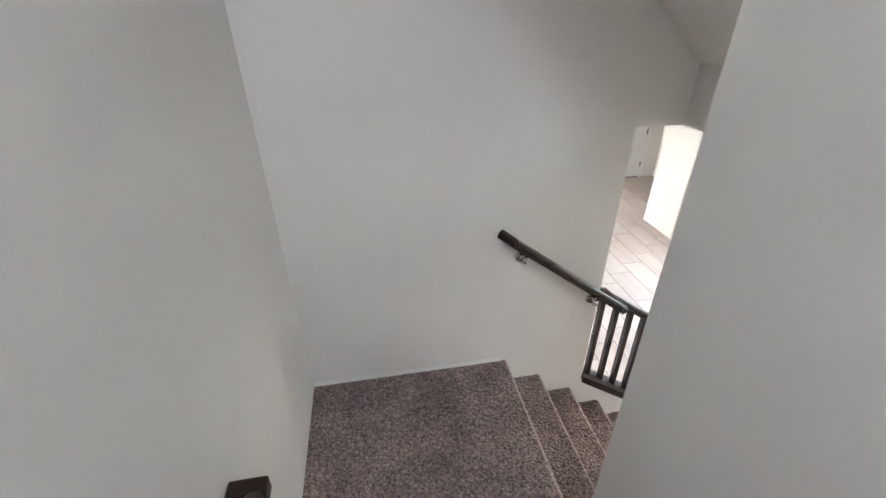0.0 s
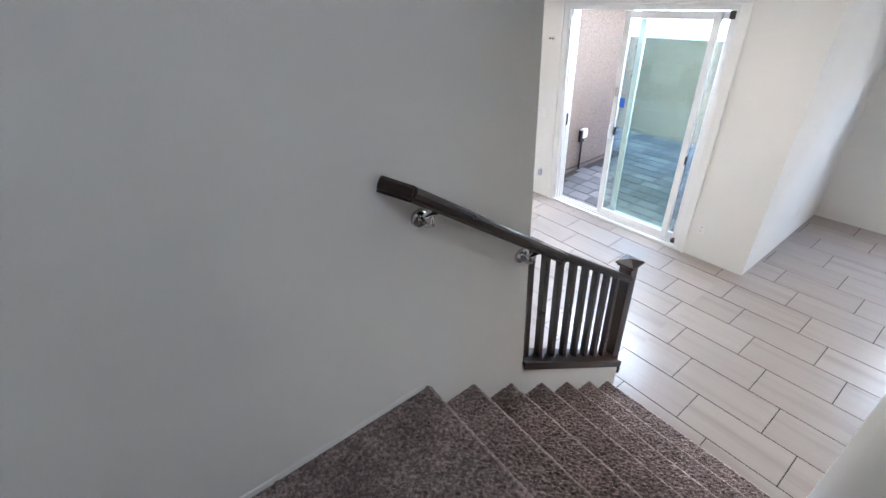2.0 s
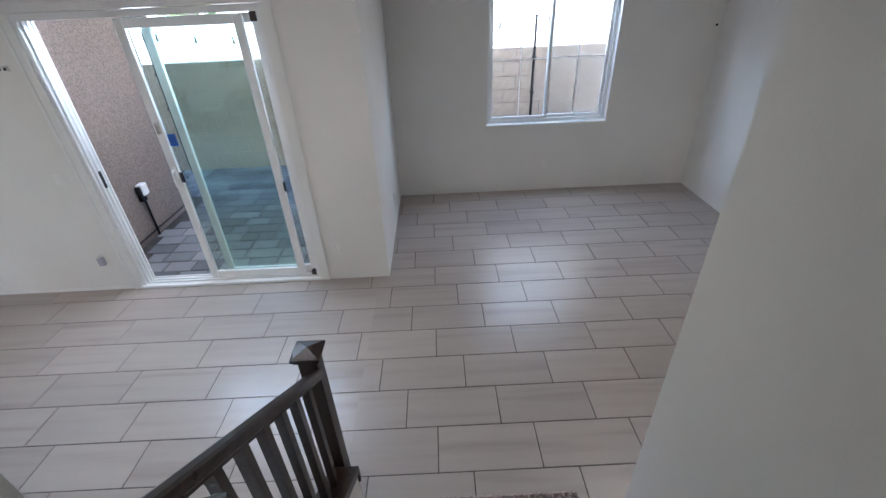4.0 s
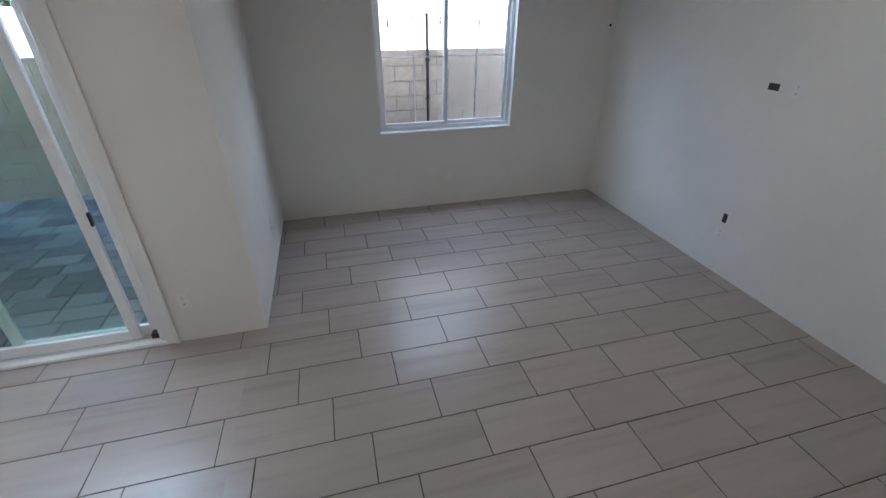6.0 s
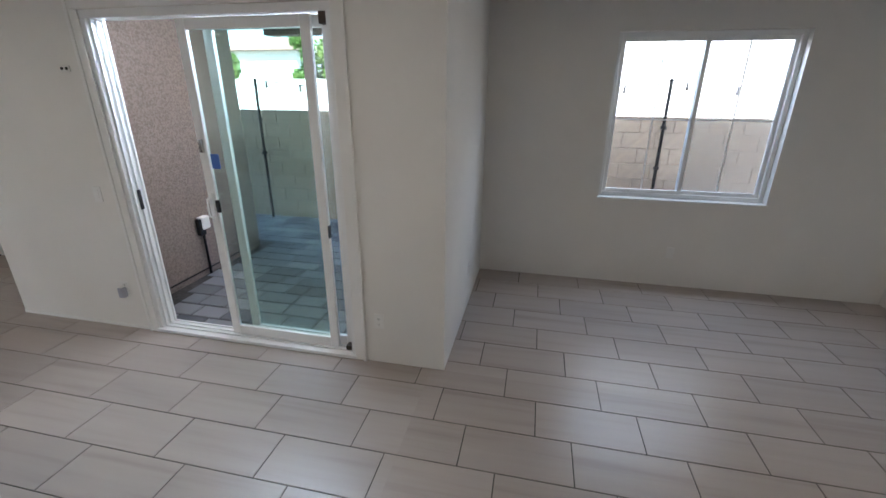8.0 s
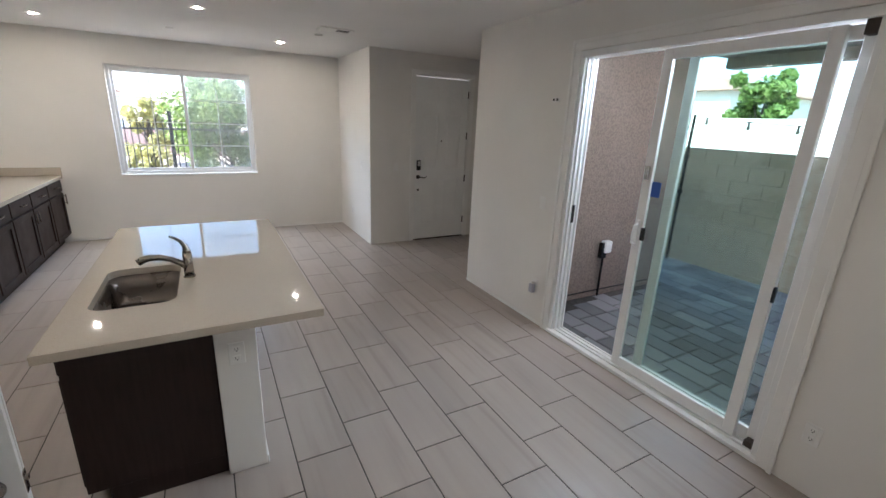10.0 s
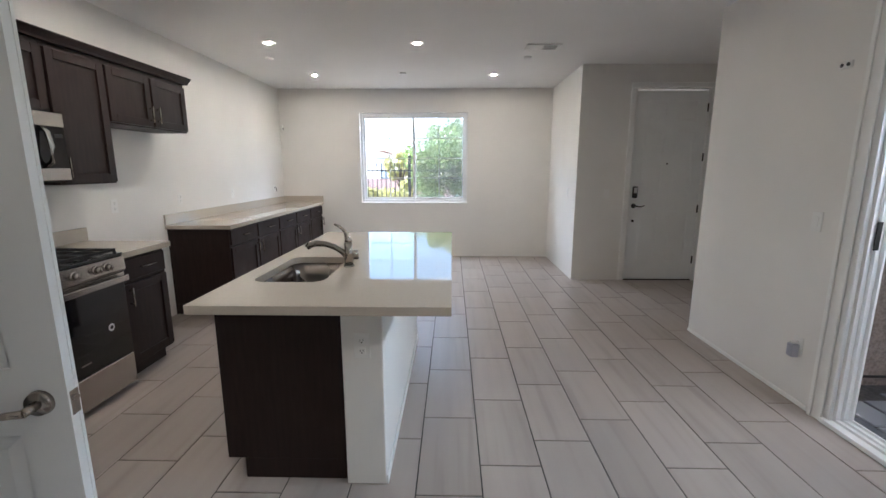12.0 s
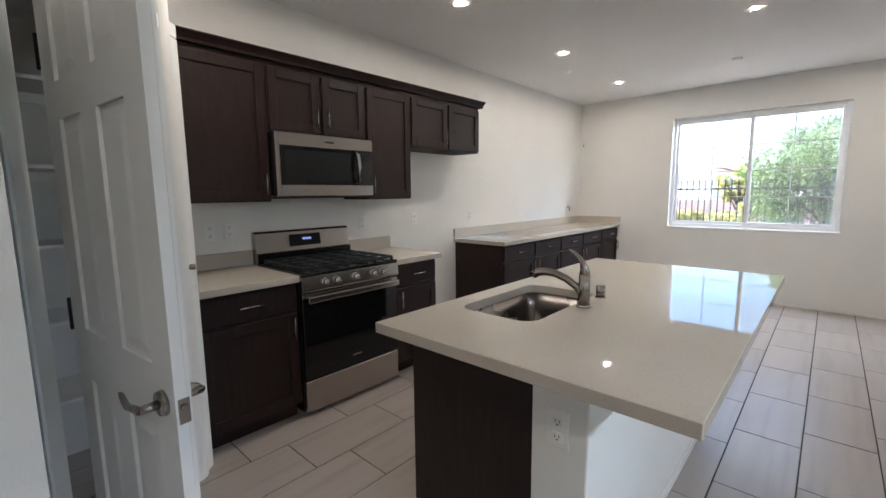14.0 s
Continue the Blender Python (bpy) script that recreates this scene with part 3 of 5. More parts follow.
# ---------------------------------------------------------------- casing, patio door
pd = thing("patio_sliding_door", (PX + 0.08, 3.95, 0), "white vinyl sliding glass patio door, half open", "door", kind="structure")
pd.name = "door_patio"
y0, y1, z1 = PDOOR[0], PDOOR[1], PDOOR[3]
e = 0.002
for q in ((y0 - 0.075, 0, y0 + 0.012, z1), (y1 - 0.012, 0, y1 + 0.07, z1), (y0 - 0.075, z1 + 0.0005, y1 + 0.07, z1 + 0.075)):
    part("casing", B(PX - 0.013, q[0], q[1], PX - 0.001, q[2], q[3], 0.004), M_TRIM, pd)
for q in ((y0 - 0.079, 0, y0 - 0.052, z1 + 0.079), (y1 + 0.048, 0, y1 + 0.074, z1 + 0.079), (y0 - 0.0515, z1 + 0.052, y1 + 0.0475, z1 + 0.079)):
    part("casing_band", B(PX - 0.024, q[0], q[1], PX - 0.0135, q[2], q[3], 0.004, 2), M_TRIM, pd)
for (a, b) in ((y0 + e, y0 + 0.045), (y1 - 0.045, y1 - e)):
    part("frame_jamb", B(PX + e, a, 0.03, PX + 0.135, b, z1 - 0.05, 0.003), M_VINYL, pd)
part("frame_head", B(PX + e, y0 + e, z1 - 0.05, PX + 0.135, y1 - e, z1 - e, 0.003), M_VINYL, pd)
threshold = part("threshold", B(PX - 0.02, y0 + e, 0.002, PX + 0.155, y1 - e, 0.03, 0.003), M_VINYL, pd)
for xx in (0.03, 0.075, 0.12):
    part("track", B(PX + xx - 0.004, y0 + 0.046, 0.0305, PX + xx + 0.004, y1 - 0.046, 0.045), M_VINYL, threshold)
    part("stop", B(PX + xx - 0.006, y1 - 0.065, 0.0455, PX + xx + 0.006, y1 - 0.0455, z1 - 0.051), M_VINYL, pd)


def sash(name, px, a, b, parent, tint, handle=False):
    bm = bmesh.new()
    w, t = 0.065, 0.034
    box(bm, px - t / 2, a, 0.048, px + t / 2, a + w, z1 - 0.06, 0.004)
    box(bm, px - t / 2, b - w, 0.048, px + t / 2, b, z1 - 0.06, 0.004)
    box(bm, px - t / 2, a + w, 0.048, px + t / 2, b - w, 0.048 + 0.08, 0.003)
    box(bm, px - t / 2, a + w, z1 - 0.06 - w, px + t / 2, b - w, z1 - 0.06, 0.003)
    s = part(name, bm, M_VINYL, parent)
    g = part("pane", B(px - 0.004, a + w - 0.005, 0.12, px + 0.004, b - w + 0.005, z1 - 0.06 - w + 0.005), tint, s, "clear tinted glass pane")
    g.visible_shadow = False
    return s


fixed = sash("fixed_panel", PX + 0.097, y0 + 0.05, 3.965, pd, M_TINT)
slide = sash("sliding_panel", PX + 0.052, 3.20, 4.115, pd, M_TINT)
hd = bmesh.new()
box(hd, PX + 0.012, 4.063, 1.00, PX + 0.035, 4.09, 1.20, 0.006, 2)
tube(hd, [(PX + 0.02, 4.075, 1.02), (PX - 0.02, 4.075, 1.04), (PX - 0.025, 4.075, 1.10), (PX - 0.02, 4.075, 1.16), (PX + 0.02, 4.075, 1.18)], 0.008)
part("pull_handle", hd, M_VINYL, slide, "white pull handle")
part("latch", B(PX + 0.018, 4.02, 1.06, PX + 0.036, 4.048, 1.15, 0.003), M_BLACK, slide, "black latch plate")
part("sticker", B(PX + 0.0445, 3.975, 1.37, PX + 0.0465, 4.04, 1.47), M_BLUE, slide, "small blue sticker")
part("lock_block", B(PX + 0.014, 4.065, 1.48, PX + 0.035, 4.095, 1.57, 0.003), M_CHROME, slide)
part("strike", B(PX + 0.05, y1 - 0.07, 1.03, PX + 0.075, y1 - 0.064, 1.18), M_DARKMETAL, pd, "dark metal strike plate")
for zz0, zz1 in ((0.046, 0.085), (z1 - 0.115, z1 - 0.051)):
    part("track_filler", B(PX + 0.02, y0 + 0.047, zz0, PX + 0.075, y0 + 0.10, zz1, 0.002), M_FILLER, pd, "brown plastic track filler")
part("stop_latch", B(PX + 0.025, 3.187, 0.93, PX + 0.05, 3.201, 1.02, 0.003), M_BLACK, pd)

# ---------------------------------------------------------------- windows


def slider_window(name, axis, at, a, b, z0, z1, rows, label, screen=None):
    """A two-sash sliding window in a hole; axis: the wall's normal; inside lies below at."""
    w = thing(name, ((a + b) / 2, at + 0.1, z0) if axis == "y" else (at + 0.1, (a + b) / 2, z0), label, "window", kind="structure")

    def bx(bm, p0, q0, r0, p1, q1, r1, bev=0.0):
        if axis == "y":
            box(bm, p0, q0, r0, p1, q1, r1, bev)
        else:
            box(bm, q0, p0, r0, q1, p1, r1, bev)
        return bm
    d0, d1 = at + 0.07, at + 0.14
    f = bmesh.new()
    bx(f, a + 0.002, d0, z0 + 0.002, a + 0.04, d1, z1 - 0.002, 0.003)
    bx(f, b - 0.04, d0, z0 + 0.002, b - 0.002, d1, z1 - 0.002, 0.003)
    bx(f, a + 0.04, d0, z0 + 0.002, b - 0.04, d1, z0 + 0.042, 0.003)
    bx(f, a + 0.04, d0, z1 - 0.042, b - 0.04, d1, z1 - 0.002, 0.003)
    part("window_frame", f, M_VINYL, w)
    part("window_sill", bx(bmesh.new(), a - 0.012, at - 0.012, z0 - 0.018, b + 0.012, d0, z0 + 0.001, 0.004), M_TRIM, w)
    mid = (a + b) / 2
    for k, (s0, s1, dd) in enumerate(((a + 0.035, mid + 0.022, 0.115), (mid - 0.022, b - 0.035, 0.088))):
        s = bmesh.new()
        v = 0.038
        y0_, y1_ = at + dd - 0.014, at + dd + 0.014
        bx(s, s0, y0_, z0 + 0.04, s0 + v, y1_, z1 - 0.04, 0.003)
        bx(s, s1 - v, y0_, z0 + 0.04, s1, y1_, z1 - 0.04, 0.003)
        bx(s, s0 + v, y0_, z0 + 0.04, s1 - v, y1_, z0 + 0.04 + v, 0.003)
        bx(s, s0 + v, y0_, z1 - 0.04 - v, s1 - v, y1_, z1 - 0.04, 0.003)
        so = part("sash", s, M_VINYL, w)
        g = part("pane", bx(bmesh.new(), s0 + v - 0.004, at + dd - 0.008, z0 + 0.04 + v - 0.004, s1 - v + 0.004, at + dd + 0.008, z1 - 0.04 - v + 0.004), M_GLASS, so, "clear double glazing")
        g.visible_shadow = False
        m = bmesh.new()
        cx = (s0 + s1) / 2
        bx(m, cx - 0.006, at + dd - 0.0125, z0 + 0.04 + v, cx + 0.006, at + dd - 0.0095, z1 - 0.04 - v)
        for r in range(1, rows):
            zz = z0 + 0.078 + (z1 - z0 - 0.156) * r / rows
            bx(m, s0 + v, at + dd - 0.0128, zz - 0.006, s1 - v, at + dd - 0.0098, zz + 0.006)
        part("muntin", m, M_VINYL, so)
    if screen:
        s0, s1 = (mid, b - 0.042) if screen == "high" else (a + 0.042, mid)
        sc_ = part("insect_screen", bx(bmesh.new(), s0, at + 0.131, z0 + 0.045, s1, at + 0.1325, z1 - 0.045), M_SCREEN, w, "fine grey insect screen")
        sc_.visible_shadow = False
    return w


slider_window("window_front", "y", FY, *FWIN, 4, "white vinyl sliding window with a grid over the front yard", "high")
slider_window("window_nook", "x", NX, *NWIN, 2, "white vinyl sliding window with a grid facing a block wall", "low")

# ---------------------------------------------------------------- doors


def leaf_mesh(w, h, t, rows, cols=2, stile=0.11):
    """A moulded panel door leaf; x from 0 to w, y from 0 to t. rows: (z0, z1) of the panels."""
    bm = bmesh.new()
    core = 0.009
    box(bm, 0.002, core, 0.002, w - 0.002, t - core, h - 0.002)
    cw = (w - stile * (cols + 1)) / cols
    xs = [(stile + i * (cw + stile), stile + i * (cw + stile) + cw) for i in range(cols)]
    edges_x = [0.0] + [v for p in xs for v in p] + [w]
    for ya, yb in ((0.0, core), (t - core, t)):
        for i in range(0, len(edges_x), 2):
            box(bm, edges_x[i], ya, 0, edges_x[i + 1], yb, h)
        for xa, xb in xs:
            z = 0.0
            for za, zb in rows:
                box(bm, xa, ya, z, xb, yb, za)
                z = zb
            box(bm, xa, ya, z, xb, yb, h)
    return bm


def leaf_with_panels(w, h, t, rows, parent, m, cols=2, stile=0.11):
    """A door leaf with each raised field as a panel of its own."""
    lf = part("leaf", leaf_mesh(w, h, t, rows, cols, stile), M_DOOR, parent)
    place(lf, m)
    cw = (w - stile * (cols + 1)) / cols
    o, i_ = 0.012, 0.042
    for c in range(cols):
        xa = stile + c * (cw + stile)
        xb = xa + cw
        for za, zb in rows:
            for yo, yi in ((0.0088, 0.003), (t - 0.0088, t - 0.003)):
                bm = bmesh.new()
                q0 = [bm.verts.new((x, yo, zz)) for x, zz in ((xa + o, za + o), (xb - o, za + o), (xb - o, zb - o), (xa + o, zb - o))]
                q1 = [bm.verts.new((x, yi, zz)) for x, zz in ((xa + i_, za + i_), (xb - i_, za + i_), (xb - i_, zb - i_), (xa + i_, zb - i_))]
                bm.faces.new(q1)
                for k in range(4):
                    bm.faces.new((q0[k], q0[(k + 1) % 4], q1[(k + 1) % 4], q1[k]))
                bmesh.ops.recalc_face_normals(bm, faces=bm.faces)
                place(part("panel", bm, M_DOOR, lf), m)
    return lf


def place(ob, m):
    ob.data.transform(m)
    return ob


def lever(bm, x, y, z, sy, sx):
    """A curved lever on a round rose; sy: the side it stands off, sx: where it points."""
    cyl(bm, (x, y, z), (x, y + sy * 0.012, z), 0.031, 0.028, 24)
    cyl(bm, (x, y + sy * 0.012, z), (x, y + sy * 0.05, z), 0.011, 0.010, 16)
    pts = [(x, y + sy * 0.05, z), (x + sx * 0.035, y + sy * 0.052, z - 0.002), (x + sx * 0.07, y + sy * 0.05, z - 0.010), (x + sx * 0.095, y + sy * 0.048, z - 0.004), (x + sx * 0.115, y + sy * 0.046, z + 0.006), (x + sx * 0.125, y + sy * 0.046, z + 0.007)]
    tube(bm, pts, [0.009, 0.0085, 0.008, 0.0075, 0.006, 0.004])
    return bm


PW, PH = 0.70, 2.03
HGX, HGY = 1.53, 3.298
ang = math.atan2(3.384 - HGY, 2.206 - HGX)
LM = Matrix.Translation((HGX, HGY, 0.012)) @ Matrix.Rotation(ang, 4, 'Z')
pdoor = thing("door_pantry", (HGX, HGY, 0), "white six-panel pantry door standing open with a nickel lever", "door", kind="structure")
six = [(0.22, 0.83), (0.99, 1.60), (1.70, 1.92)]
lw = math.hypot(3.384 - HGY, 2.206 - HGX)
leaf = leaf_with_panels(lw, PH, 0.035, six, pdoor, LM)
lv = lever(bmesh.new(), lw - 0.06, 0.0, 0.905, -1, -1)
lever(lv, lw - 0.06, 0.035, 0.905, 1, -1)
place(part("lever", lv, M_NICKEL, leaf, "satin nickel lever", True), LM)
lp = bmesh.new()
box(lp, lw - 0.001, 0.005, 0.865, lw + 0.002, 0.030, 0.925, 0.0008)
cyl(lp, (lw, 0.0175, 0.905), (lw + 0.008, 0.0175, 0.905), 0.009, 0.007, 12)
place(part("latch_plate", lp, M_NICKEL, leaf), LM)
for hz in (0.25, 1.02, 1.80):
    hbm = bmesh.new()
    cyl(hbm, (-0.008, 0.0, hz - 0.05), (-0.008, 0.0, hz + 0.05), 0.008, None, 12)
    box(hbm, -0.006, 0.001, hz - 0.05, 0.0, 0.032, hz + 0.05)
    place(part("hinge", hbm, M_DARKMETAL, pdoor), LM)
# jamb and casing set across the corner
dj = Vector((PB[0] - PA[0], PB[1] - PA[1], 0))
DW = dj.length
JM = Matrix.Translation((PA[0], PA[1], 0)) @ Matrix.Rotation(math.atan2(dj.y, dj.x), 4, 'Z')
jb = bmesh.new()
box(jb, -0.02, -0.0, 0, 0.012, 0.12, 2.07, 0.002)
box(jb, DW - 0.012, -0.0, 0, DW + 0.02, 0.12, 2.07, 0.002)
box(jb, -0.02, -0.0, 2.07, DW + 0.02, 0.12, 2.10, 0.002)
place(part("jamb", jb, M_TRIM, pdoor), JM)
cb = bmesh.new()
box(cb, -0.065, -0.016, 0, -0.006, -0.001, 2.10, 0.005)
box(cb, DW + 0.006, -0.016, 0, DW + 0.065, -0.001, 2.10, 0.005)
box(cb, -0.065, -0.016, 2.1005, DW + 0.065, -0.001, 2.165, 0.005)
place(part("casing", cb, M_TRIM, pdoor), JM)
st = bmesh.new()
box(st, DW - 0.0145, 0.02, 0.88, DW - 0.0125, 0.05, 0.94)
cyl(st, (DW - 0.012, -0.02, 1.06), (DW + 0.0, -0.045, 1.06), 0.014, None, 14)
place(part("strike_plate", st, M_NICKEL, pdoor), JM)
hd_ = structure("wall_pantry_header", B(-0.02, 0.0, 2.10, DW + 0.02, 0.12, CEIL), M_WALL, "off-white painted drywall above the pantry door", "wall")
place(hd_, JM)
# corner post of drywall with a rounded edge at the kitchen end
structure("wall_pantry_corner", C((PB[0] - 0.01, PB[1] - 0.045, 0), (PB[0] - 0.01, PB[1] - 0.045, CEIL), 0.066, None, 28), M_WALL, "rounded drywall corner beside the pantry door", "wall")
# pantry shelves
for k, z in enumerate((0.42, 0.80, 1.16, 1.52, 1.90)):
    s = bmesh.new()
    box(s, WX + 0.002, 2.455, z, WX + 0.36, 3.665, z + 0.019, 0.002)
    box(s, WX + 0.002, 2.455, z - 0.05, WX + 0.02, 3.665, z - 0.001)
    ps = part("pantry_shelf", s, M_TRIM)
    tagged(ps, "white painted pantry shelf on wall cleats", "shelf", "pantry shelves")
    s = bmesh.new()
    box(s, WX + 0.365, 2.455, z, SX1 - 0.125, 2.78, z + 0.019, 0.002)
    box(s, WX + 0.365, 2.455, z - 0.05, SX1 - 0.125, 2.473, z - 0.001)
    ps = part("pantry_shelf", s, M_TRIM)
    tagged(ps, "white painted pantry shelf on wall cleats", "shelf", "pantry shelves")

# front door
fd = thing("door_front", (5.82, DY, 0), "white panelled front door with a dark keypad lock, closed", "door", kind="structure")
fa, fb, _, fz = FDOOR
leaf_with_panels(fb - fa - 0.05, fz - 0.045, 0.045, [(0.24, 0.93), (1.10, 1.90), (2.02, 2.27)], fd, Matrix.Translation((fa + 0.025, DY + 0.012, 0.015)), 2, 0.12)
cz = bmesh.new()
box(cz, fa - 0.06, DY - 0.014, 0, fa + 0.012, DY - 0.001, fz, 0.004)
box(cz, fb - 0.012, DY - 0.014, 0, fb + 0.06, DY - 0.001, fz, 0.004)
box(cz, fa - 0.06, DY - 0.014, fz + 0.0005, fb + 0.06, DY - 0.001, fz + 0.06, 0.004)
part("casing", cz, M_TRIM, fd)
jz = bmesh.new()
box(jz, fa + 0.001, DY, 0, fa + 0.022, DY + 0.13, fz - 0.001)
box(jz, fb - 0.022, DY, 0, fb - 0.001, DY + 0.13, fz - 0.001)
box(jz, fa + 0.022, DY, fz - 0.022, fb - 0.022, DY + 0.13, fz - 0.001)
part("jamb", jz, M_TRIM, fd)
part("threshold", B(fa + 0.022, DY - 0.01, 0.002, fb - 0.022, DY + 0.13, 0.014, 0.002), M_DARKMETAL, fd, "dark metal threshold")
kx = fa + 0.085
part("keypad_lock", B(kx - 0.033, DY - 0.02, 1.085, kx + 0.033, DY + 0.013, 1.235, 0.012, 2), M_BLACK, fd, "dark keypad deadbolt")
part("keypad_screen", B(kx - 0.022, DY - 0.0225, 1.15, kx + 0.022, DY - 0.0205, 1.22, 0.001), M_CHROME, fd)
part("lever", lever(bmesh.new(), kx, DY + 0.012, 0.985, -1, 1), M_DARKMETAL, fd, "dark lever handle", True)
part("deadbolt", C((kx, DY + 0.013, 0.79), (kx, DY - 0.002, 0.79), 0.016), M_DARKMETAL, fd)
part("peephole", C(((fa + fb) / 2, DY + 0.014, 1.52), ((fa + fb) / 2, DY + 0.006, 1.52), 0.011), M_DARKMETAL, fd)
for hz in (0.28, 0.95, 1.6, 2.2):
    part("hinge", C((fb - 0.026, DY + 0.004, hz - 0.05), (fb - 0.026, DY + 0.004, hz + 0.05), 0.009, None, 12), M_DARKMETAL, fd)

# ---------------------------------------------------------------- kitchen


def pull(bm, p, axis, length=0.13):
    """A bar pull standing off +x from the point; axis z or y."""
    x, y, z = p
    h = length / 2
    if axis == "z":
        cyl(bm, (x + 0.03, y, z - h), (x + 0.03, y, z + h), 0.006, None, 12)
        for s in (-0.7, 0.7):
            cyl(bm, (x, y, z + s * h), (x + 0.03, y, z + s * h), 0.0045, None, 10)
    else:
        cyl(bm, (x + 0.03, y - h, z), (x + 0.03, y + h, z), 0.006, None, 12)
        for s in (-0.7, 0.7):
            cyl(bm, (x, y + s * h, z), (x + 0.03, y + s * h, z), 0.0045, None, 10)
    return bm


def shaker(x, y0, y1, z0, z1, parent, w=0.057, t=0.019, flip=False):
    """A framed cabinet front facing +x (or -x): the panel is the door, its stiles and rails are pieces of it."""
    def bx(a, b, c, d, e, f, bev=0.0):
        return B(2 * x - d, b, c, 2 * x - a, e, f, bev) if flip else B(a, b, c, d, e, f, bev)
    d = part("door", bx(x + 0.002, y0 + w - 0.002, z0 + w - 0.002, x + t - 0.012, y1 - w + 0.002, z1 - w + 0.002), M_WOOD, parent)
    part("stile", bx(x, y0, z0, x + t, y0 + w, z1, 0.0015), M_WOOD, d)
    part("stile", bx(x, y1 - w, z0, x + t, y1, z1, 0.0015), M_WOOD, d)
    part("rail", bx(x, y0 + w + 0.0005, z0, x + t, y1 - w - 0.0005, z0 + w, 0.0015), M_WOOD, d)
    part("rail", bx(x, y0 + w + 0.0005, z1 - w, x + t, y1 - w - 0.0005, z1, 0.0015), M_WOOD, d)
    return d


def upper_cabinet(y0, y1, z0, z1, doors, label, pull_sides):
    c = thing("upper_cabinet", (WX, (y0 + y1) / 2, z0), label, "cabinet", "upper kitchen cabinets")
    part("body", B(WX + 0.001, y0 + 0.0005, z0, WX + 0.31, y1 - 0.0005, z1, 0.001), M_WOOD, c)
    n = len(pull_sides)
    w = (y1 - y0) / n
    for k, side in enumerate(pull_sides):
        a, b = y0 + k * w + 0.012, y0 + (k + 1) * w - 0.012
        d = shaker(WX + 0.311, a, b, z0 + 0.012, z1 - 0.035, c)
        py = a + 0.03 if side == "a" else b - 0.03
        part("handle", pull(bmesh.new(), (WX + 0.33, py, z0 + 0.11), "z"), M_NICKEL, d, "satin nickel bar pull", True)
    return c


CZ1 = 2.215
DARK = "espresso-stained shaker wall cabinet "
upper_cabinet(3.80, 4.405, 1.35, CZ1, 1, DARK + "with one tall door", "b")
upper_cabinet(4.405, 5.165, 1.79, CZ1, 2, DARK + "above the microwave", "ba")
upper_cabinet(5.165, 5.625, 1.35, CZ1, 1, DARK + "with one tall door", "a")
upper_cabinet(5.625, 6.555, 1.78, CZ1, 2, DARK + "with two short doors", "ba")
crown = bmesh.new()
prism(crown, [(WX + 0.001, CZ1 + 0.001), (WX + 0.335, CZ1 + 0.001), (WX + 0.34, CZ1 + 0.015), (WX + 0.362, CZ1 + 0.04), (WX + 0.372, CZ1 + 0.048), (WX + 0.372, CZ1 + 0.055), (WX + 0.001, CZ1 + 0.055)], "y", 3.80, 6.60)
tagged(part("crown_moulding", crown, M_WOOD), "espresso-stained crown moulding on the wall cabinets", "moulding")


def base_cabinet(y0, y1, label, side, group="base kitchen cabinets"):
    c = thing("base_cabinet", (WX, (y0 + y1) / 2, 0), label, "cabinet", group)
    bm = bmesh.new()
    box(bm, WX + 0.001, y0 + 0.0005, 0.105, WX + 0.605, y1 - 0.0005, 0.874, 0.001)
    part("body", bm, M_WOOD, c)
    part("toe_kick", B(WX + 0.001, y0 + 0.0005, 0.001, WX + 0.535, y1 - 0.0005, 0.104), M_WOOD, c)
    d = shaker(WX + 0.606, y0 + 0.014, y1 - 0.014, 0.125, 0.685, c)
    py = y0 + 0.045 if side == "a" else y1 - 0.045
    part("handle", pull(bmesh.new(), (WX + 0.625, py, 0.60), "z"), M_NICKEL, d, "satin nickel bar pull", True)
    w = part("drawer", B(WX + 0.606, y0 + 0.014, 0.71, WX + 0.625, y1 - 0.014, 0.855, 0.003), M_WOOD, c)
    part("handle", pull(bmesh.new(), (WX + 0.625, (y0 + y1) / 2, 0.785), "y"), M_NICKEL, w, "satin nickel bar pull", True)
    return c


BASE = "espresso-stained shaker base cabinet "
base_cabinet(3.80, 4.383, BASE + "beside the range", "b")
base_cabinet(5.157, 5.60, BASE + "beside the range", "a")
for k in range(5):
    w = (FY - 0.005 - 6.56) / 5
    base_cabinet(6.56 + k * w, 6.56 + (k + 1) * w, BASE + "in the long buffet row", "ba"[k % 2], "buffet cabinets")


def worktop(name, y0, y1, label, end=False):
    t = thing(name, (WX, (y0 + y1) / 2, 0.875), label, "worktop")
    part("slab", B(WX + 0.001, y0, 0.875, WX + 0.652, y1, 0.915, 0.003, 2), M_QUARTZ, t)
    part("backsplash", B(WX + 0.001, y0, 0.9155, WX + 0.021, y1, 1.015, 0.002), M_QUARTZ, t)
    if end:
        part("backsplash", B(WX + 0.0215, y1 - 0.021, 0.9155, WX + 0.652, y1 - 0.001, 1.015, 0.002), M_QUARTZ, t)
    return t


worktop("worktop", 3.795, 4.383, "cream quartz worktop with a low backsplash beside the range")
worktop("worktop", 5.157, 5.635, "cream quartz worktop with a low backsplash beside the range")
worktop("worktop", 6.53, FY - 0.001, "long cream quartz worktop on the buffet cabinets", True)

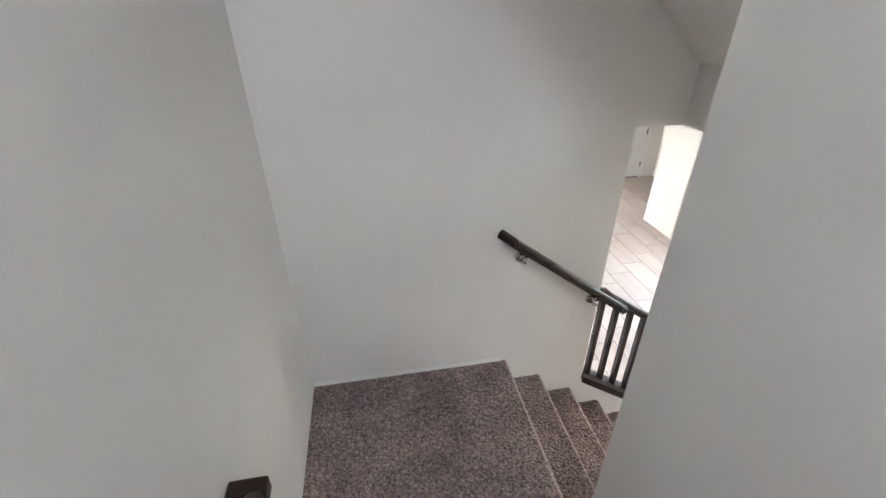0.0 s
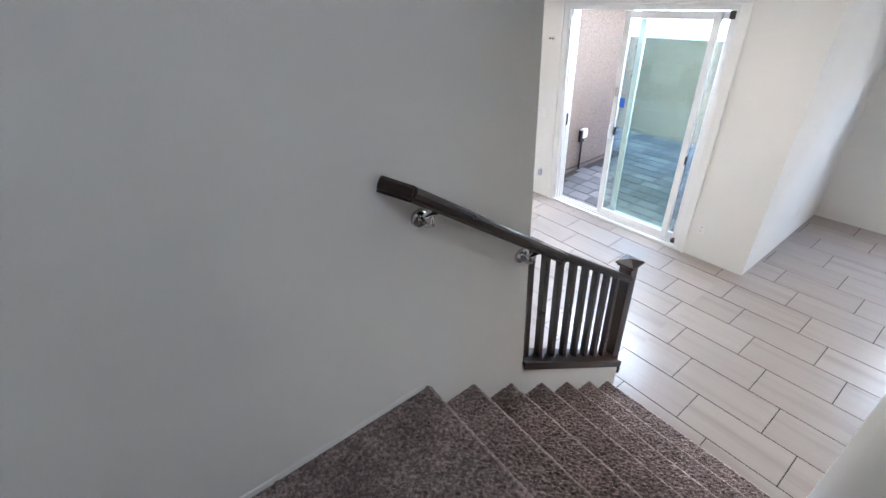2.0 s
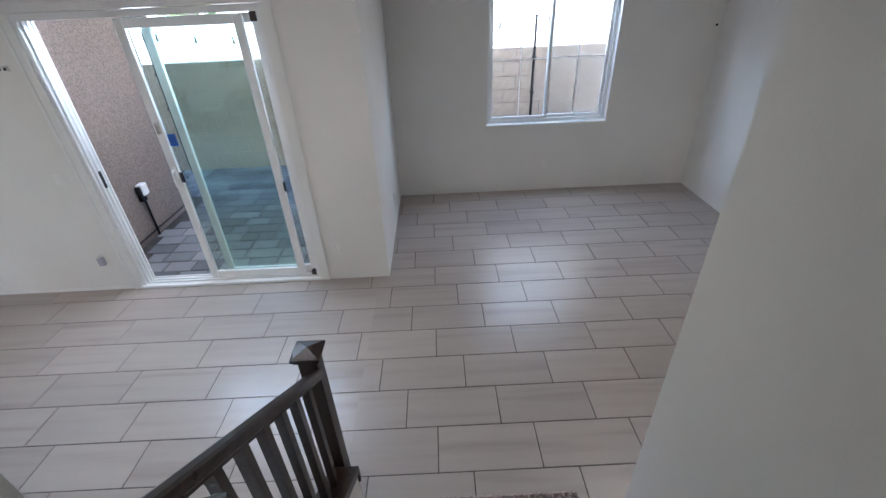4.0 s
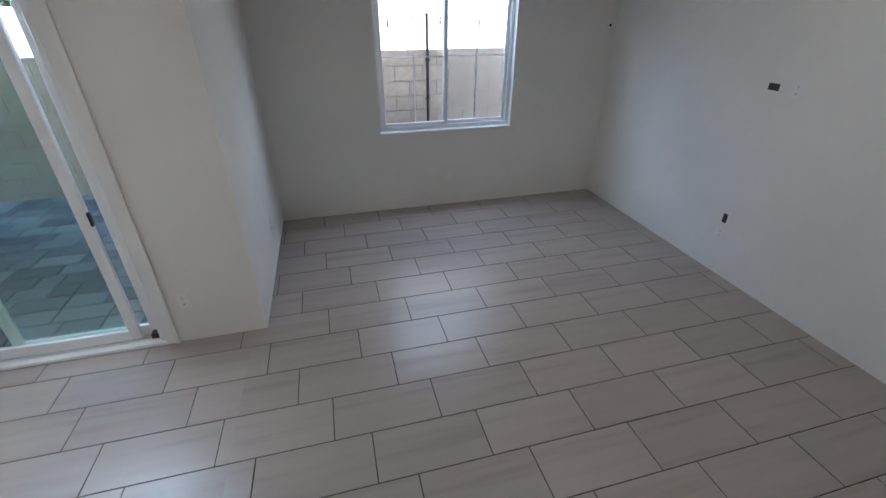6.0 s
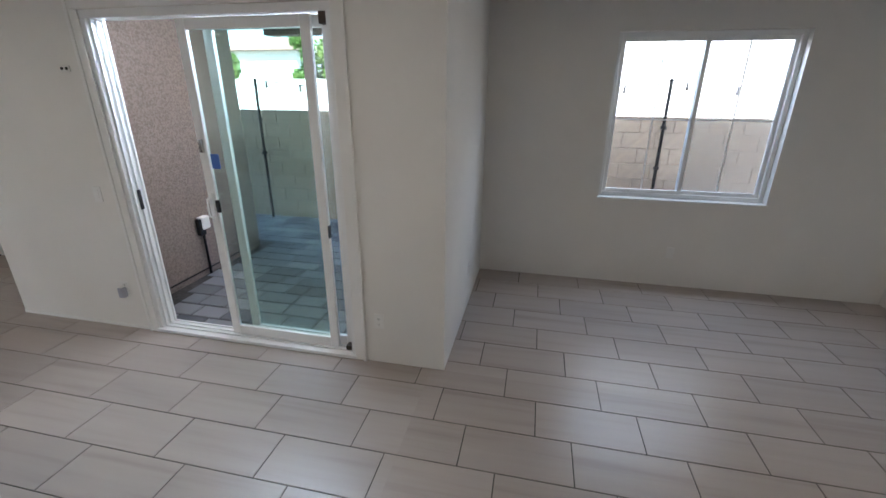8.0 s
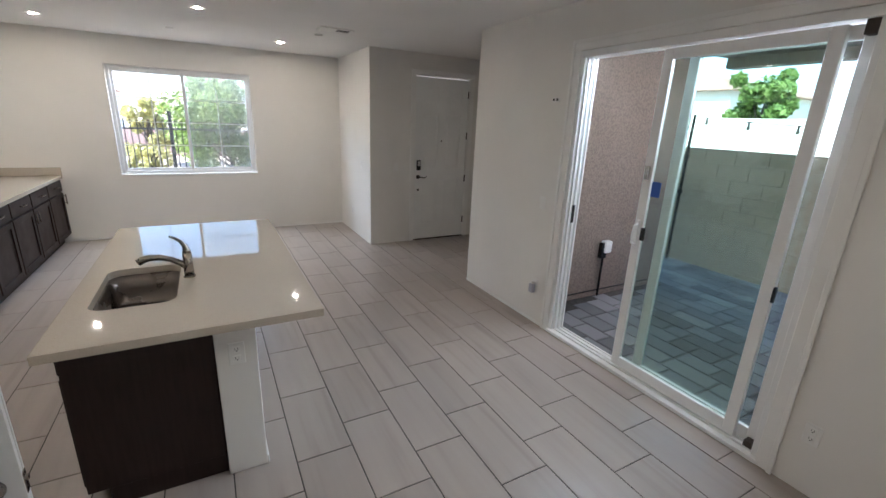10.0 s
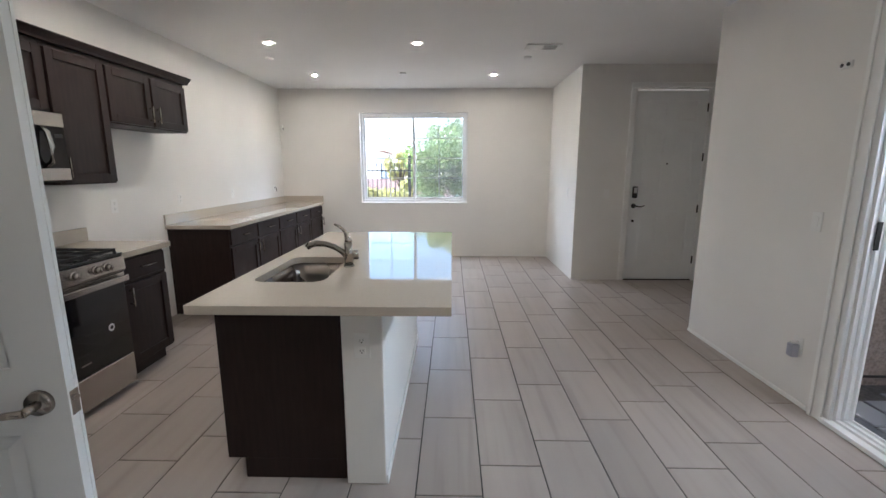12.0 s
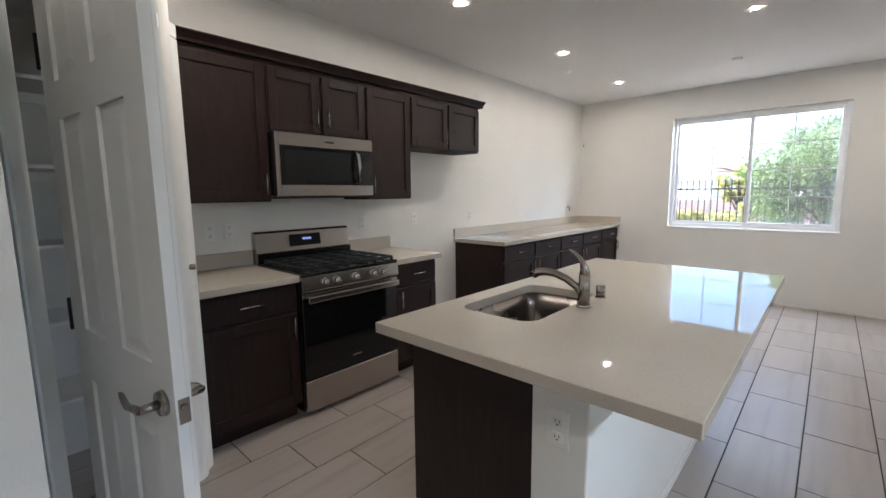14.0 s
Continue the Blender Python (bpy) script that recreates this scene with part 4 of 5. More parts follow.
# range
RA, RB = 4.390, 5.150
rg = thing("gas_range", (WX, (RA + RB) / 2, 0), "stainless steel gas range with black cooktop and oven door", "range")
part("body", B(WX + 0.03, RA, 0.03, WX + 0.615, RB, 0.90, 0.004), M_BLACK, rg)
part("cooktop", B(WX + 0.085, RA + 0.002, 0.9005, WX + 0.66, RB - 0.002, 0.922, 0.004), M_BLACK, rg, "black enamelled cooktop")
part("control_panel", prism(bmesh.new(), [(WX + 0.616, 0.80), (WX + 0.655, 0.80), (WX + 0.668, 0.815), (WX + 0.662, 0.899), (WX + 0.616, 0.899)], "y", RA, RB, 0.002), M_STEEL, rg, "brushed steel control panel")
for ky in (0.155, 0.235, 0.38, 0.53, 0.61):
    kb = bmesh.new()
    cyl(kb, (WX + 0.664, RA + ky, 0.855), (WX + 0.672, RA + ky, 0.855), 0.026, None, 20)
    cyl(kb, (WX + 0.672, RA + ky, 0.855), (WX + 0.70, RA + ky, 0.855), 0.021, 0.017, 20)
    box(kb, WX + 0.698, RA + ky - 0.004, 0.838, WX + 0.706, RA + ky + 0.004, 0.872, 0.002)
    part("knob", kb, M_STEEL, rg, "steel burner knob", True)
od = part("oven_door", B(WX + 0.616, RA + 0.004, 0.245, WX + 0.65, RB - 0.004, 0.795, 0.004), M_BGLASS, rg, "black glass oven door")
part("door_frame", B(WX + 0.6505, RA + 0.004, 0.765, WX + 0.654, RB - 0.004, 0.794, 0.001), M_STEEL, od)
hbm = bmesh.new()
box(hbm, WX + 0.685, RA + 0.02, 0.742, WX + 0.70, RB - 0.02, 0.782, 0.006, 2)
for yy in (RA + 0.05, RB - 0.05):
    box(hbm, WX + 0.65, yy - 0.012, 0.75, WX + 0.688, yy + 0.012, 0.775, 0.003)
part("handle", hbm, M_STEEL, od, "flat steel oven handle")
part("badge", B(WX + 0.6505, (RA + RB) / 2 - 0.03, 0.312, WX + 0.6515, (RA + RB) / 2 + 0.04, 0.322), M_STEEL, od)
sticker = part("sticker", C((WX + 0.6505, RB - 0.16, 0.47), (WX + 0.652, RB - 0.16, 0.47), 0.024), M_PLASTIC, od, "small round white sticker")
part("sticker_mark", C((WX + 0.6522, RB - 0.16, 0.47), (WX + 0.653, RB - 0.16, 0.47), 0.012), M_SLOT, od)
part("storage_drawer", B(WX + 0.616, RA + 0.004, 0.035, WX + 0.648, RB - 0.004, 0.238, 0.005), M_STEEL, rg, "brushed steel lower drawer")
bg = part("backguard", prism(bmesh.new(), [(WX + 0.005, 0.90), (WX + 0.085, 0.90), (WX + 0.085, 0.985), (WX + 0.075, 0.99), (WX + 0.055, 1.125), (WX + 0.04, 1.14), (WX + 0.005, 1.14)], "y", RA, RB, 0.002), M_STEEL, rg, "brushed steel backguard")
part("backguard_base", B(WX + 0.086, RA + 0.002, 0.923, WX + 0.092, RB - 0.002, 0.985), M_BLACK, bg)
part("display", prism(bmesh.new(), [(WX + 0.0715, 1.02), (WX + 0.0745, 1.02), (WX + 0.0605, 1.105), (WX + 0.0575, 1.105)], "y", RA + 0.25, RB - 0.26), M_BGLASS, bg, "black glass display")
part("digits", prism(bmesh.new(), [(WX + 0.0690, 1.062), (WX + 0.0699, 1.062), (WX + 0.0672, 1.078), (WX + 0.0663, 1.078)], "y", RA + 0.35, RA + 0.42), M_DISPLAY, bg, "blue lit clock digits")
for gx, gy0, gy1 in ((0, RA + 0.03, RA + 0.25), (0, RA + 0.27, RB - 0.27), (0, RB - 0.25, RB - 0.03)):
    g = bmesh.new()
    for xx in (WX + 0.13, WX + 0.255, WX + 0.38, WX + 0.505, WX + 0.63):
        box(g, xx - 0.006, gy0, 0.935, xx + 0.006, gy1, 0.952, 0.002)
    for yy in (gy0, (gy0 + gy1) / 2, gy1):
        box(g, WX + 0.124, yy - 0.006, 0.933, WX + 0.636, yy + 0.006, 0.951, 0.002)
    for xx in (WX + 0.13, WX + 0.63):
        for yy in (gy0, gy1):
            box(g, xx - 0.007, yy - 0.007, 0.9205, xx + 0.007, yy + 0.007, 0.935)
    part("grate", g, M_IRON, rg, "black cast-iron grate")
for bx_, by_ in ((0.24, 0.14), (0.24, 0.62), (0.50, 0.14), (0.50, 0.62), (0.37, 0.38)):
    bb = bmesh.new()
    cyl(bb, (WX + bx_, RA + by_, 0.9215), (WX + bx_, RA + by_, 0.928), 0.045, 0.042, 24)
    cyl(bb, (WX + bx_, RA + by_, 0.928), (WX + bx_, RA + by_, 0.936), 0.032, 0.030, 24)
    part("burner", bb, M_IRON, rg)

# microwave
mw = thing("microwave", (WX, 4.785, 1.375), "stainless steel over-the-range microwave with a black window", "microwave")
MA, MB, MZ0, MZ1, MX = 4.408, 5.162, 1.372, 1.786, WX + 0.395
part("body", B(WX + 0.001, MA, MZ0 + 0.01, MX - 0.03, MB, MZ1, 0.003), M_BLACK, mw)
ff = bmesh.new()
box(ff, MX - 0.029, MA, MZ0 + 0.01, MX, MA + 0.03, MZ1, 0.003)
box(ff, MX - 0.029, MA + 0.03, MZ1 - 0.085, MX, MB, MZ1, 0.003)
box(ff, MX - 0.029, MA + 0.03, MZ0 + 0.01, MX, MB, MZ0 + 0.085, 0.003)
part("front_frame", ff, M_STEEL, mw, "brushed steel front frame")
dw = part("door_window", B(MX - 0.028, MA + 0.0305, MZ0 + 0.0855, MX - 0.004, MB - 0.135, MZ1 - 0.0855), M_BGLASS, mw, "black glass window")
part("window_border", B(MX - 0.0035, MA + 0.06, MZ0 + 0.11, MX - 0.0015, MB - 0.2, MZ1 - 0.11), M_BLACK, dw)
part("control_strip", B(MX - 0.028, MB - 0.1345, MZ0 + 0.0855, MX - 0.003, MB - 0.001, MZ1 - 0.0855, 0.002), M_BGLASS, mw, "black control strip")
part("control_screen", B(MX - 0.0028, MB - 0.075, MZ1 - 0.15, MX - 0.001, MB - 0.02, MZ1 - 0.125), M_IRON, mw)
hm = bmesh.new()
tube(hm, [(MX - 0.002, MB - 0.155, MZ0 + 0.095), (MX + 0.03, MB - 0.15, MZ0 + 0.12), (MX + 0.042, MB - 0.147, (MZ0 + MZ1) / 2), (MX + 0.03, MB - 0.15, MZ1 - 0.12), (MX - 0.002, MB - 0.155, MZ1 - 0.095)], 0.014)
part("handle", hm, M_CHROME, mw, "curved bright steel handle", True)
part("grille", B(WX + 0.05, MA + 0.02, MZ0 - 0.004, MX - 0.05, MB - 0.02, MZ0 + 0.0095), M_SLOT, mw)
part("logo_bar", B(MX + 0.0002, 4.76, MZ1 - 0.05, MX + 0.001, 4.83, MZ1 - 0.04), M_SLOT, mw)

# ---------------------------------------------------------------- island
IX0, IX1, IY0, IY1 = 2.025, 3.10, 4.095, 6.13
isl = thing("kitchen_island", (2.4, 5.1, 0), "kitchen island with espresso cabinets and a white half wall", "island")
ic = bmesh.new()
box(ic, 2.05, 4.275, 0.105, 2.615, 5.95, 0.70, 0.001)
box(ic, 2.05, 4.275, 0.70, 2.615, 4.40, 0.874, 0.001)
box(ic, 2.05, 5.10, 0.70, 2.615, 5.95, 0.874, 0.001)
box(ic, 2.05, 4.40, 0.70, 2.09, 5.10, 0.874, 0.001)
box(ic, 2.53, 4.40, 0.70, 2.615, 5.10, 0.874, 0.001)
part("cabinet_body", ic, M_WOOD, isl, "espresso-stained end panel")
part("end_panel", B(2.045, 4.268, 0.105, 2.614, 4.2745, 0.873, 0.001), M_WOOD, isl)
part("toe_kick", B(2.125, 4.27, 0.001, 2.614, 5.95, 0.1045), M_WOOD, isl)
for k in range(3):
    a = 4.29 + k * 0.55
    shaker(2.049, a + 0.01, a + 0.54, 0.125, 0.685, isl, flip=True)
    part("drawer", B(2.03, a + 0.01, 0.71, 2.049, a + 0.54, 0.855, 0.003), M_WOOD, isl)
part("half_wall", B(2.616, 4.235, 0.001, 2.80, 5.97, 0.874, 0.006, 2), M_WALL, isl, "white painted half wall")
part("half_wall_skirting", B(2.801, 4.236, 0.001, 2.809, 5.97, 0.05, 0.002), M_TRIM, isl)

top = thing("island_worktop", (2.56, 5.1, 0.875), "glossy cream quartz island worktop with an undermount sink cutout", "worktop")
SXa, SXb, SYa, SYb, SR = 2.125, 2.475, 4.46, 5.06, 0.07


def rounded(x0, y0, x1, y1, r, n=8):
    pts = []
    for cx, cy, a0 in ((x1 - r, y1 - r, 0), (x0 + r, y1 - r, 90), (x0 + r, y0 + r, 180), (x1 - r, y0 + r, 270)):
        for k in range(n + 1):
            a = radians(a0 + 90 * k / n)
            pts.append((cx + r * math.cos(a), cy + r * math.sin(a)))
    return pts


def slab_with_hole(x0, y0, x1, y1, hole, z0, z1):
    bm = bmesh.new()
    for z in (z0, z1):
        corner = {}
        hv = [bm.verts.new((x, y, z)) for x, y in hole]
        ov = [bm.verts.new((x, y, z)) for x, y in ((x1, y1), (x0, y1), (x0, y0), (x1, y0))]
        n = len(hole) // 4
        for q in range(4):
            seg = hv[q * n:(q + 1) * n]
            for a, b in zip(seg, seg[1:]):
                bm.faces.new((ov[q], a, b))
            nxt = hv[((q + 1) * n) % len(hv)]
            bm.faces.new((ov[q], seg[-1], nxt, ov[(q + 1) % 4]))
        if z == z0:
            h0, o0 = hv, ov
    for ring0, ring1 in ((h0, hv), (o0, ov)):
        for k in range(len(ring0)):
            j = (k + 1) % len(ring0)
            bm.faces.new((ring0[k], ring0[j], ring1[j], ring1[k]))
    bmesh.ops.recalc_face_normals(bm, faces=bm.faces)
    return bm


HOLE = rounded(SXa, SYa, SXb, SYb, SR)
slab = part("slab", slab_with_hole(IX0, IY0, IX1, IY1, HOLE, 0.875, 0.915), M_QUARTZ, top)
bv = slab.modifiers.new("edge", 'BEVEL')
bv.width, bv.segments, bv.limit_method = 0.003, 2, 'ANGLE'

snk = thing("sink", (2.3, 4.76, 0.70), "stainless steel undermount sink with rounded corners", "sink")
sb = bmesh.new()
levels = [(0.874, 0.0, 0.07), (0.79, 0.006, 0.068), (0.72, 0.012, 0.066), (0.70, 0.03, 0.055)]
prev = None
for z, inset, r in levels:
    ring = [sb.verts.new((x, y, z)) for x, y in rounded(SXa + inset - 0.004, SYa + inset - 0.004, SXb - inset + 0.004, SYb - inset + 0.004, r)]
    if prev:
        for k in range(len(ring)):
            j = (k + 1) % len(ring)
            sb.faces.new((prev[k], prev[j], ring[j], ring[k]))
    prev = ring
sb.faces.new(prev)
bowl = part("bowl", sb, M_SINK, snk, "", True)
sm = bowl.modifiers.new("gauge", 'SOLIDIFY')
sm.thickness, sm.offset = 0.0015, 1.0
dr = bmesh.new()
cyl(dr, (2.3, 4.76, 0.7005), (2.3, 4.76, 0.7035), 0.055, 0.05, 28)
part("drain", dr, M_CHROME, snk, "round chrome drain", True)

fc = thing("faucet", (2.525, 4.80, 0.915), "brushed nickel kitchen faucet with a curved spout", "faucet")
fbm = bmesh.new()
cyl(fbm, (2.525, 4.80, 0.9155), (2.525, 4.80, 0.925), 0.031, 0.029, 24)
cyl(fbm, (2.525, 4.80, 0.925), (2.525, 4.80, 1.055), 0.0245, 0.0225, 24)
part("body", fbm, M_NICKEL, fc, "", True)
sp = bmesh.new()
tube(sp, [(2.522, 4.80, 0.965), (2.495, 4.796, 0.997), (2.45, 4.789, 1.028), (2.40, 4.781, 1.046), (2.355, 4.774, 1.050), (2.325, 4.769, 1.044), (2.305, 4.766, 1.030)], [0.017, 0.0165, 0.016, 0.016, 0.018, 0.0195, 0.0185], 16)
part("spout", sp, M_NICKEL, fc, "curved pull-out spout", True)
hn = bmesh.new()
tube(hn, [(2.525, 4.80, 1.05), (2.525, 4.80, 1.072), (2.518, 4.799, 1.098), (2.502, 4.796, 1.122), (2.48, 4.792, 1.142), (2.455, 4.788, 1.155)], [0.023, 0.019, 0.013, 0.0095, 0.0075, 0.005], 16)
part("handle", hn, M_NICKEL, fc, "curved lever handle", True)
sd = thing("air_gap_cap", (2.515, 5.0, 0.915), "short round brushed nickel sink cap", "fixture")
sc = bmesh.new()
cyl(sc, (2.515, 5.0, 0.9155), (2.515, 5.0, 0.920), 0.024, 0.022, 24)
cyl(sc, (2.515, 5.0, 0.920), (2.515, 5.0, 0.97), 0.020, 0.020, 24)
part("cap", sc, M_NICKEL, sd, "", True)

# ---------------------------------------------------------------- wall plates


def plate(p, normal, kind, label, cat="outlet"):
    """A wall plate at p, whose face looks along normal."""
    th = thing("wall_outlet" if kind == "outlet" else "light_switch" if kind == "switch" else "cable_plate", p, label, cat, "wall plates")
    q = Vector(normal).to_track_quat("Z", "Y").to_matrix().to_4x4()
    if abs(Vector(normal).z) < 0.9:
        zax = Vector(normal)
        xax = Vector((0, 0, 1)).cross(zax)
        q = Matrix((xax, Vector((0, 0, 1)), zax)).transposed().to_4x4()
    m = Matrix.Translation(p) @ q

    def put(name, bm, material, parent, label=""):
        bmesh.ops.transform(bm, matrix=m, verts=bm.verts)
        return part(name, bm, material, parent, label)
    pw, ph = (0.058, 0.036) if kind == "wide" else (0.036, 0.058)
    put("plate", B(-pw, -ph, 0.0005, pw, ph, 0.006, 0.0025, 2), M_PLASTIC, th)
    if kind == "outlet":
        for s in (-0.024, 0.024):
            put("socket", B(-0.017, s - 0.015, 0.0062, 0.017, s + 0.015, 0.0085, 0.002), M_PLASTIC, th)
            for dx in (-0.007, 0.006):
                put("slot", B(dx - 0.0012, s - 0.003, 0.0086, dx + 0.0012, s + 0.007, 0.0089), M_SLOT, th)
            put("slot", B(-0.0025, s - 0.011, 0.0086, 0.0025, s - 0.006, 0.0089), M_SLOT, th)
    elif kind == "switch":
        put("rocker", B(-0.016, -0.033, 0.0062, 0.016, 0.033, 0.010, 0.002), M_PLASTIC, th)
    elif kind == "wide":
        put("opening", B(-0.044, -0.024, 0.0062, 0.044, 0.024, 0.0068), M_SLOT, th)
    elif kind == "open":
        put("opening", B(-0.022, -0.04, 0.0062, 0.022, 0.04, 0.0068), M_SLOT, th)
    return th


for p in ((PX, 5.03, 0.37), (PX, 2.852, 0.342)):
    plate(p, (-1, 0, 0), "outlet", "white duplex wall outlet")
plate((PX, 5.04, 1.145), (-1, 0, 0), "switch", "white rocker light switch")
for yy in (4.128, 4.25):
    plate((WX, yy, 1.158), (1, 0, 0), "outlet", "white duplex wall outlet above the worktop")
for yy in (5.34, 5.95, 6.81, 7.88):
    plate((WX, yy, 1.15), (1, 0, 0), "outlet", "white duplex wall outlet above the worktop")
plate((2.708, 4.2345, 0.692), (0, -1, 0), "outlet", "white duplex outlet on the island half wall")
plate((DX, 8.42, 1.142), (-1, 0, 0), "switch", "white rocker light switch near the front door")
plate((5.08, DY, 1.142), (0, -1, 0), "switch", "white rocker light switch beside the front door")
plate((DX, 8.9, 0.36), (-1, 0, 0), "outlet", "white duplex wall outlet")
plate((4.93, TY, 1.58), (0, 1, 0), "outlet", "white duplex outlet at television height")
plate((5.11, TY, 1.576), (0, 1, 0), "wide", "white cable plate with a dark opening", "cable plate")
plate((5.125, TY, 0.505), (0, 1, 0), "open", "white cable plate with a dark opening", "cable plate")
plate((5.125, TY, 0.365), (0, 1, 0), "outlet", "white duplex wall outlet")
plate((4.915, TY, 0.36), (0, 1, 0), "blank", "white coaxial wall plate", "cable plate")
plate((6.3, PY, 0.36), (0, -1, 0), "outlet", "white duplex wall outlet in the nook")
plate((NX, 0.45, 0.36), (-1, 0, 0), "blank", "white blank wall plate under the window", "wall plate")

pg = thing("plug_in_device", (PX - 0.03, 5.03, 0.345), "small grey-blue plug-in device in the wall outlet", "plug-in device")
part("body", B(PX - 0.055, 5.005, 0.30, PX - 0.010, 5.055, 0.385, 0.008, 2), mat("grey_plastic", (0.42, 0.43, 0.50), 0.45), pg)
part("cap", B(PX - 0.05, 5.012, 0.3855, PX - 0.015, 5.048, 0.40, 0.004), M_PLASTIC, pg)

# alarm contacts and small boxes
sb_ = thing("sensor_box", (NX, -1.382, 1.925), "small white motion sensor bracket with a dark hole", "sensor")
part("base", B(NX - 0.018, -1.41, 1.90, NX - 0.0005, -1.355, 1.95, 0.004), M_PLASTIC, sb_)
part("hole", C((NX - 0.0185, -1.382, 1.925), (NX - 0.021, -1.382, 1.925), 0.014), M_SLOT, sb_)
ch = thing("door_sensor_bracket", (PX, 5.012, 2.012), "small white wall bracket with two dark holes", "sensor")
part("plate", B(PX - 0.012, 4.97, 1.992, PX - 0.0005, 5.055, 2.032, 0.003), M_PLASTIC, ch)
for yy in (4.99, 5.03):
    part("hole", C((PX - 0.0125, yy, 2.012), (PX - 0.016, yy, 2.012), 0.010), M_SLOT, ch)
ts = thing("motion_sensor", (WX, 9.565, 2.115), "small white motion sensor in the room corner", "sensor")
part("body", B(WX + 0.0005, 9.53, 2.07, WX + 0.05, 9.595, 2.16, 0.008, 2), M_PLASTIC, ts)
part("lens", B(WX + 0.0505, 9.54, 2.08, WX + 0.055, 9.585, 2.11, 0.002), M_SLOT, ts)
tw = thing("low_voltage_box", (WX, 9.155, 1.15), "white wall box with loose cable ends", "wall plate")
part("plate", B(WX + 0.0005, 9.115, 1.09, WX + 0.007, 9.195, 1.21, 0.002), M_PLASTIC, tw)
part("cable", tube(bmesh.new(), [(WX + 0.007, 9.15, 1.16), (WX + 0.03, 9.15, 1.18), (WX + 0.04, 9.155, 1.15), (WX + 0.035, 9.16, 1.11)], 0.006), M_RUBBER, tw)

# ---------------------------------------------------------------- ceiling lights


def can_light(x, y):
    c = thing("recessed_light", (x, y, CEIL), "round white recessed ceiling light, switched on", "ceiling light", "recessed ceiling lights")
    bm = bmesh.new()
    n = 32
    prof = [(0.0255, -0.0015), (0.042, -0.002), (0.046, -0.005), (0.061, -0.007), (0.068, -0.005), (0.070, -0.0005)]
    rings = [[bm.verts.new((x + r * math.cos(2 * math.pi * k / n), y + r * math.sin(2 * math.pi * k / n), CEIL + z)) for k in range(n)] for r, z in prof]
    for a, b in zip(rings, rings[1:]):
        for k in range(n):
            bm.faces.new((a[k], a[(k + 1) % n], b[(k + 1) % n], b[k]))
    part("trim_ring", bm, M_TRIM, c, "", True)
    part("lens", C((x, y, CEIL - 0.0015), (x, y, CEIL - 0.0035), 0.025, None, 28), M_LED, c, "lit warm lens")
    return c


# last three are unseen, added for warm light by the pantry and living room
for x, y in ((1.23, 5.56), (1.235, 7.07), (1.22, 8.58), (2.735, 7.11), (3.66, 8.60), (1.23, 4.06), (3.55, 2.75), (4.3, 0.1)):
    can_light(x, y)

vent = thing("ceiling_vent", (4.04, 7.26, CEIL), "white louvred ceiling air vent", "vent")
vf = bmesh.new()
va, vb, vc, vd = 3.86, 4.22, 7.15, 7.37
for q in ((va, vc, vb, vc + 0.025), (va, vd - 0.025, vb, vd), (va, vc + 0.025, va + 0.025, vd - 0.025), (vb - 0.025, vc + 0.025, vb, vd - 0.025), (4.03, vc + 0.025, 4.05, vd - 0.025)):
    box(vf, q[0], q[1], CEIL - 0.012, q[2], q[3], CEIL - 0.0005, 0.002)
part("frame", vf, M_TRIM, vent)
part("backing", B(va + 0.025, vc + 0.025, CEIL - 0.003, vb - 0.025, vd - 0.025, CEIL - 0.0008), M_SLOT, vent)
for half in ((3.885, 4.03, 1), (4.05, 4.195, -1)):
    for k in range(7):
        xx = half[0] + 0.012 + k * 0.02
        sl = bmesh.new()
        box(sl, -0.008, vc + 0.026, -0.0006, 0.008, vd - 0.026, 0.0006)
        bmesh.ops.transform(sl, matrix=Matrix.Translation((xx, 0, CEIL - 0.0095)) @ Matrix.Rotation(radians(25 * half[2]), 4, 'Y'), verts=sl.verts)
        part("slat", sl, M_TRIM, vent)
for x, y in ((3.955, 7.68), (2.44, 8.46), (0.985, 7.67)):
    s = thing("sprinkler_cover", (x, y, CEIL), "round white sprinkler cover on the ceiling", "sprinkler cover", "ceiling covers")
    part("disc", C((x, y, CEIL - 0.0005), (x, y, CEIL - 0.014), 0.045, 0.04, 28), M_PLASTIC, s, "", True)

# ---------------------------------------------------------------- outside
GZ = -0.06
SBX = 5.36     # stucco wall face beside the patio (its y)
gd = structure("ground", B(-400, -400, GZ - 0.5, 400, 400, GZ - 0.03), M_GROUND, "tan gravel ground reaching to the horizon", "ground")
wall_x("wall_patio_stucco", SBX, 0.30, PX + 0.165, 7.45, GZ - 0.02, 3.2, "rough pinkish-brown stucco wall beside the patio", (), M_STUCCO)
wall_y("wall_house_side", NX + 0.165, 0.04, TY - 0.15, PY + 0.16, GZ - 0.02, 0.85, "rough stucco outer wall under the nook window", (), M_STUCCO)
structure("ceiling_patio", B(PX + 0.165, PY + 0.165, 2.64, 8.30, SBX - 0.005, 2.76), M_SOFFIT, "brown painted patio ceiling", "ceiling")
structure("beam_patio", B(8.12, PY + 0.165, 2.53, 8.30, SBX - 0.005, 2.639, 0.004), M_SOFFIT, "brown painted patio beam", "beam")
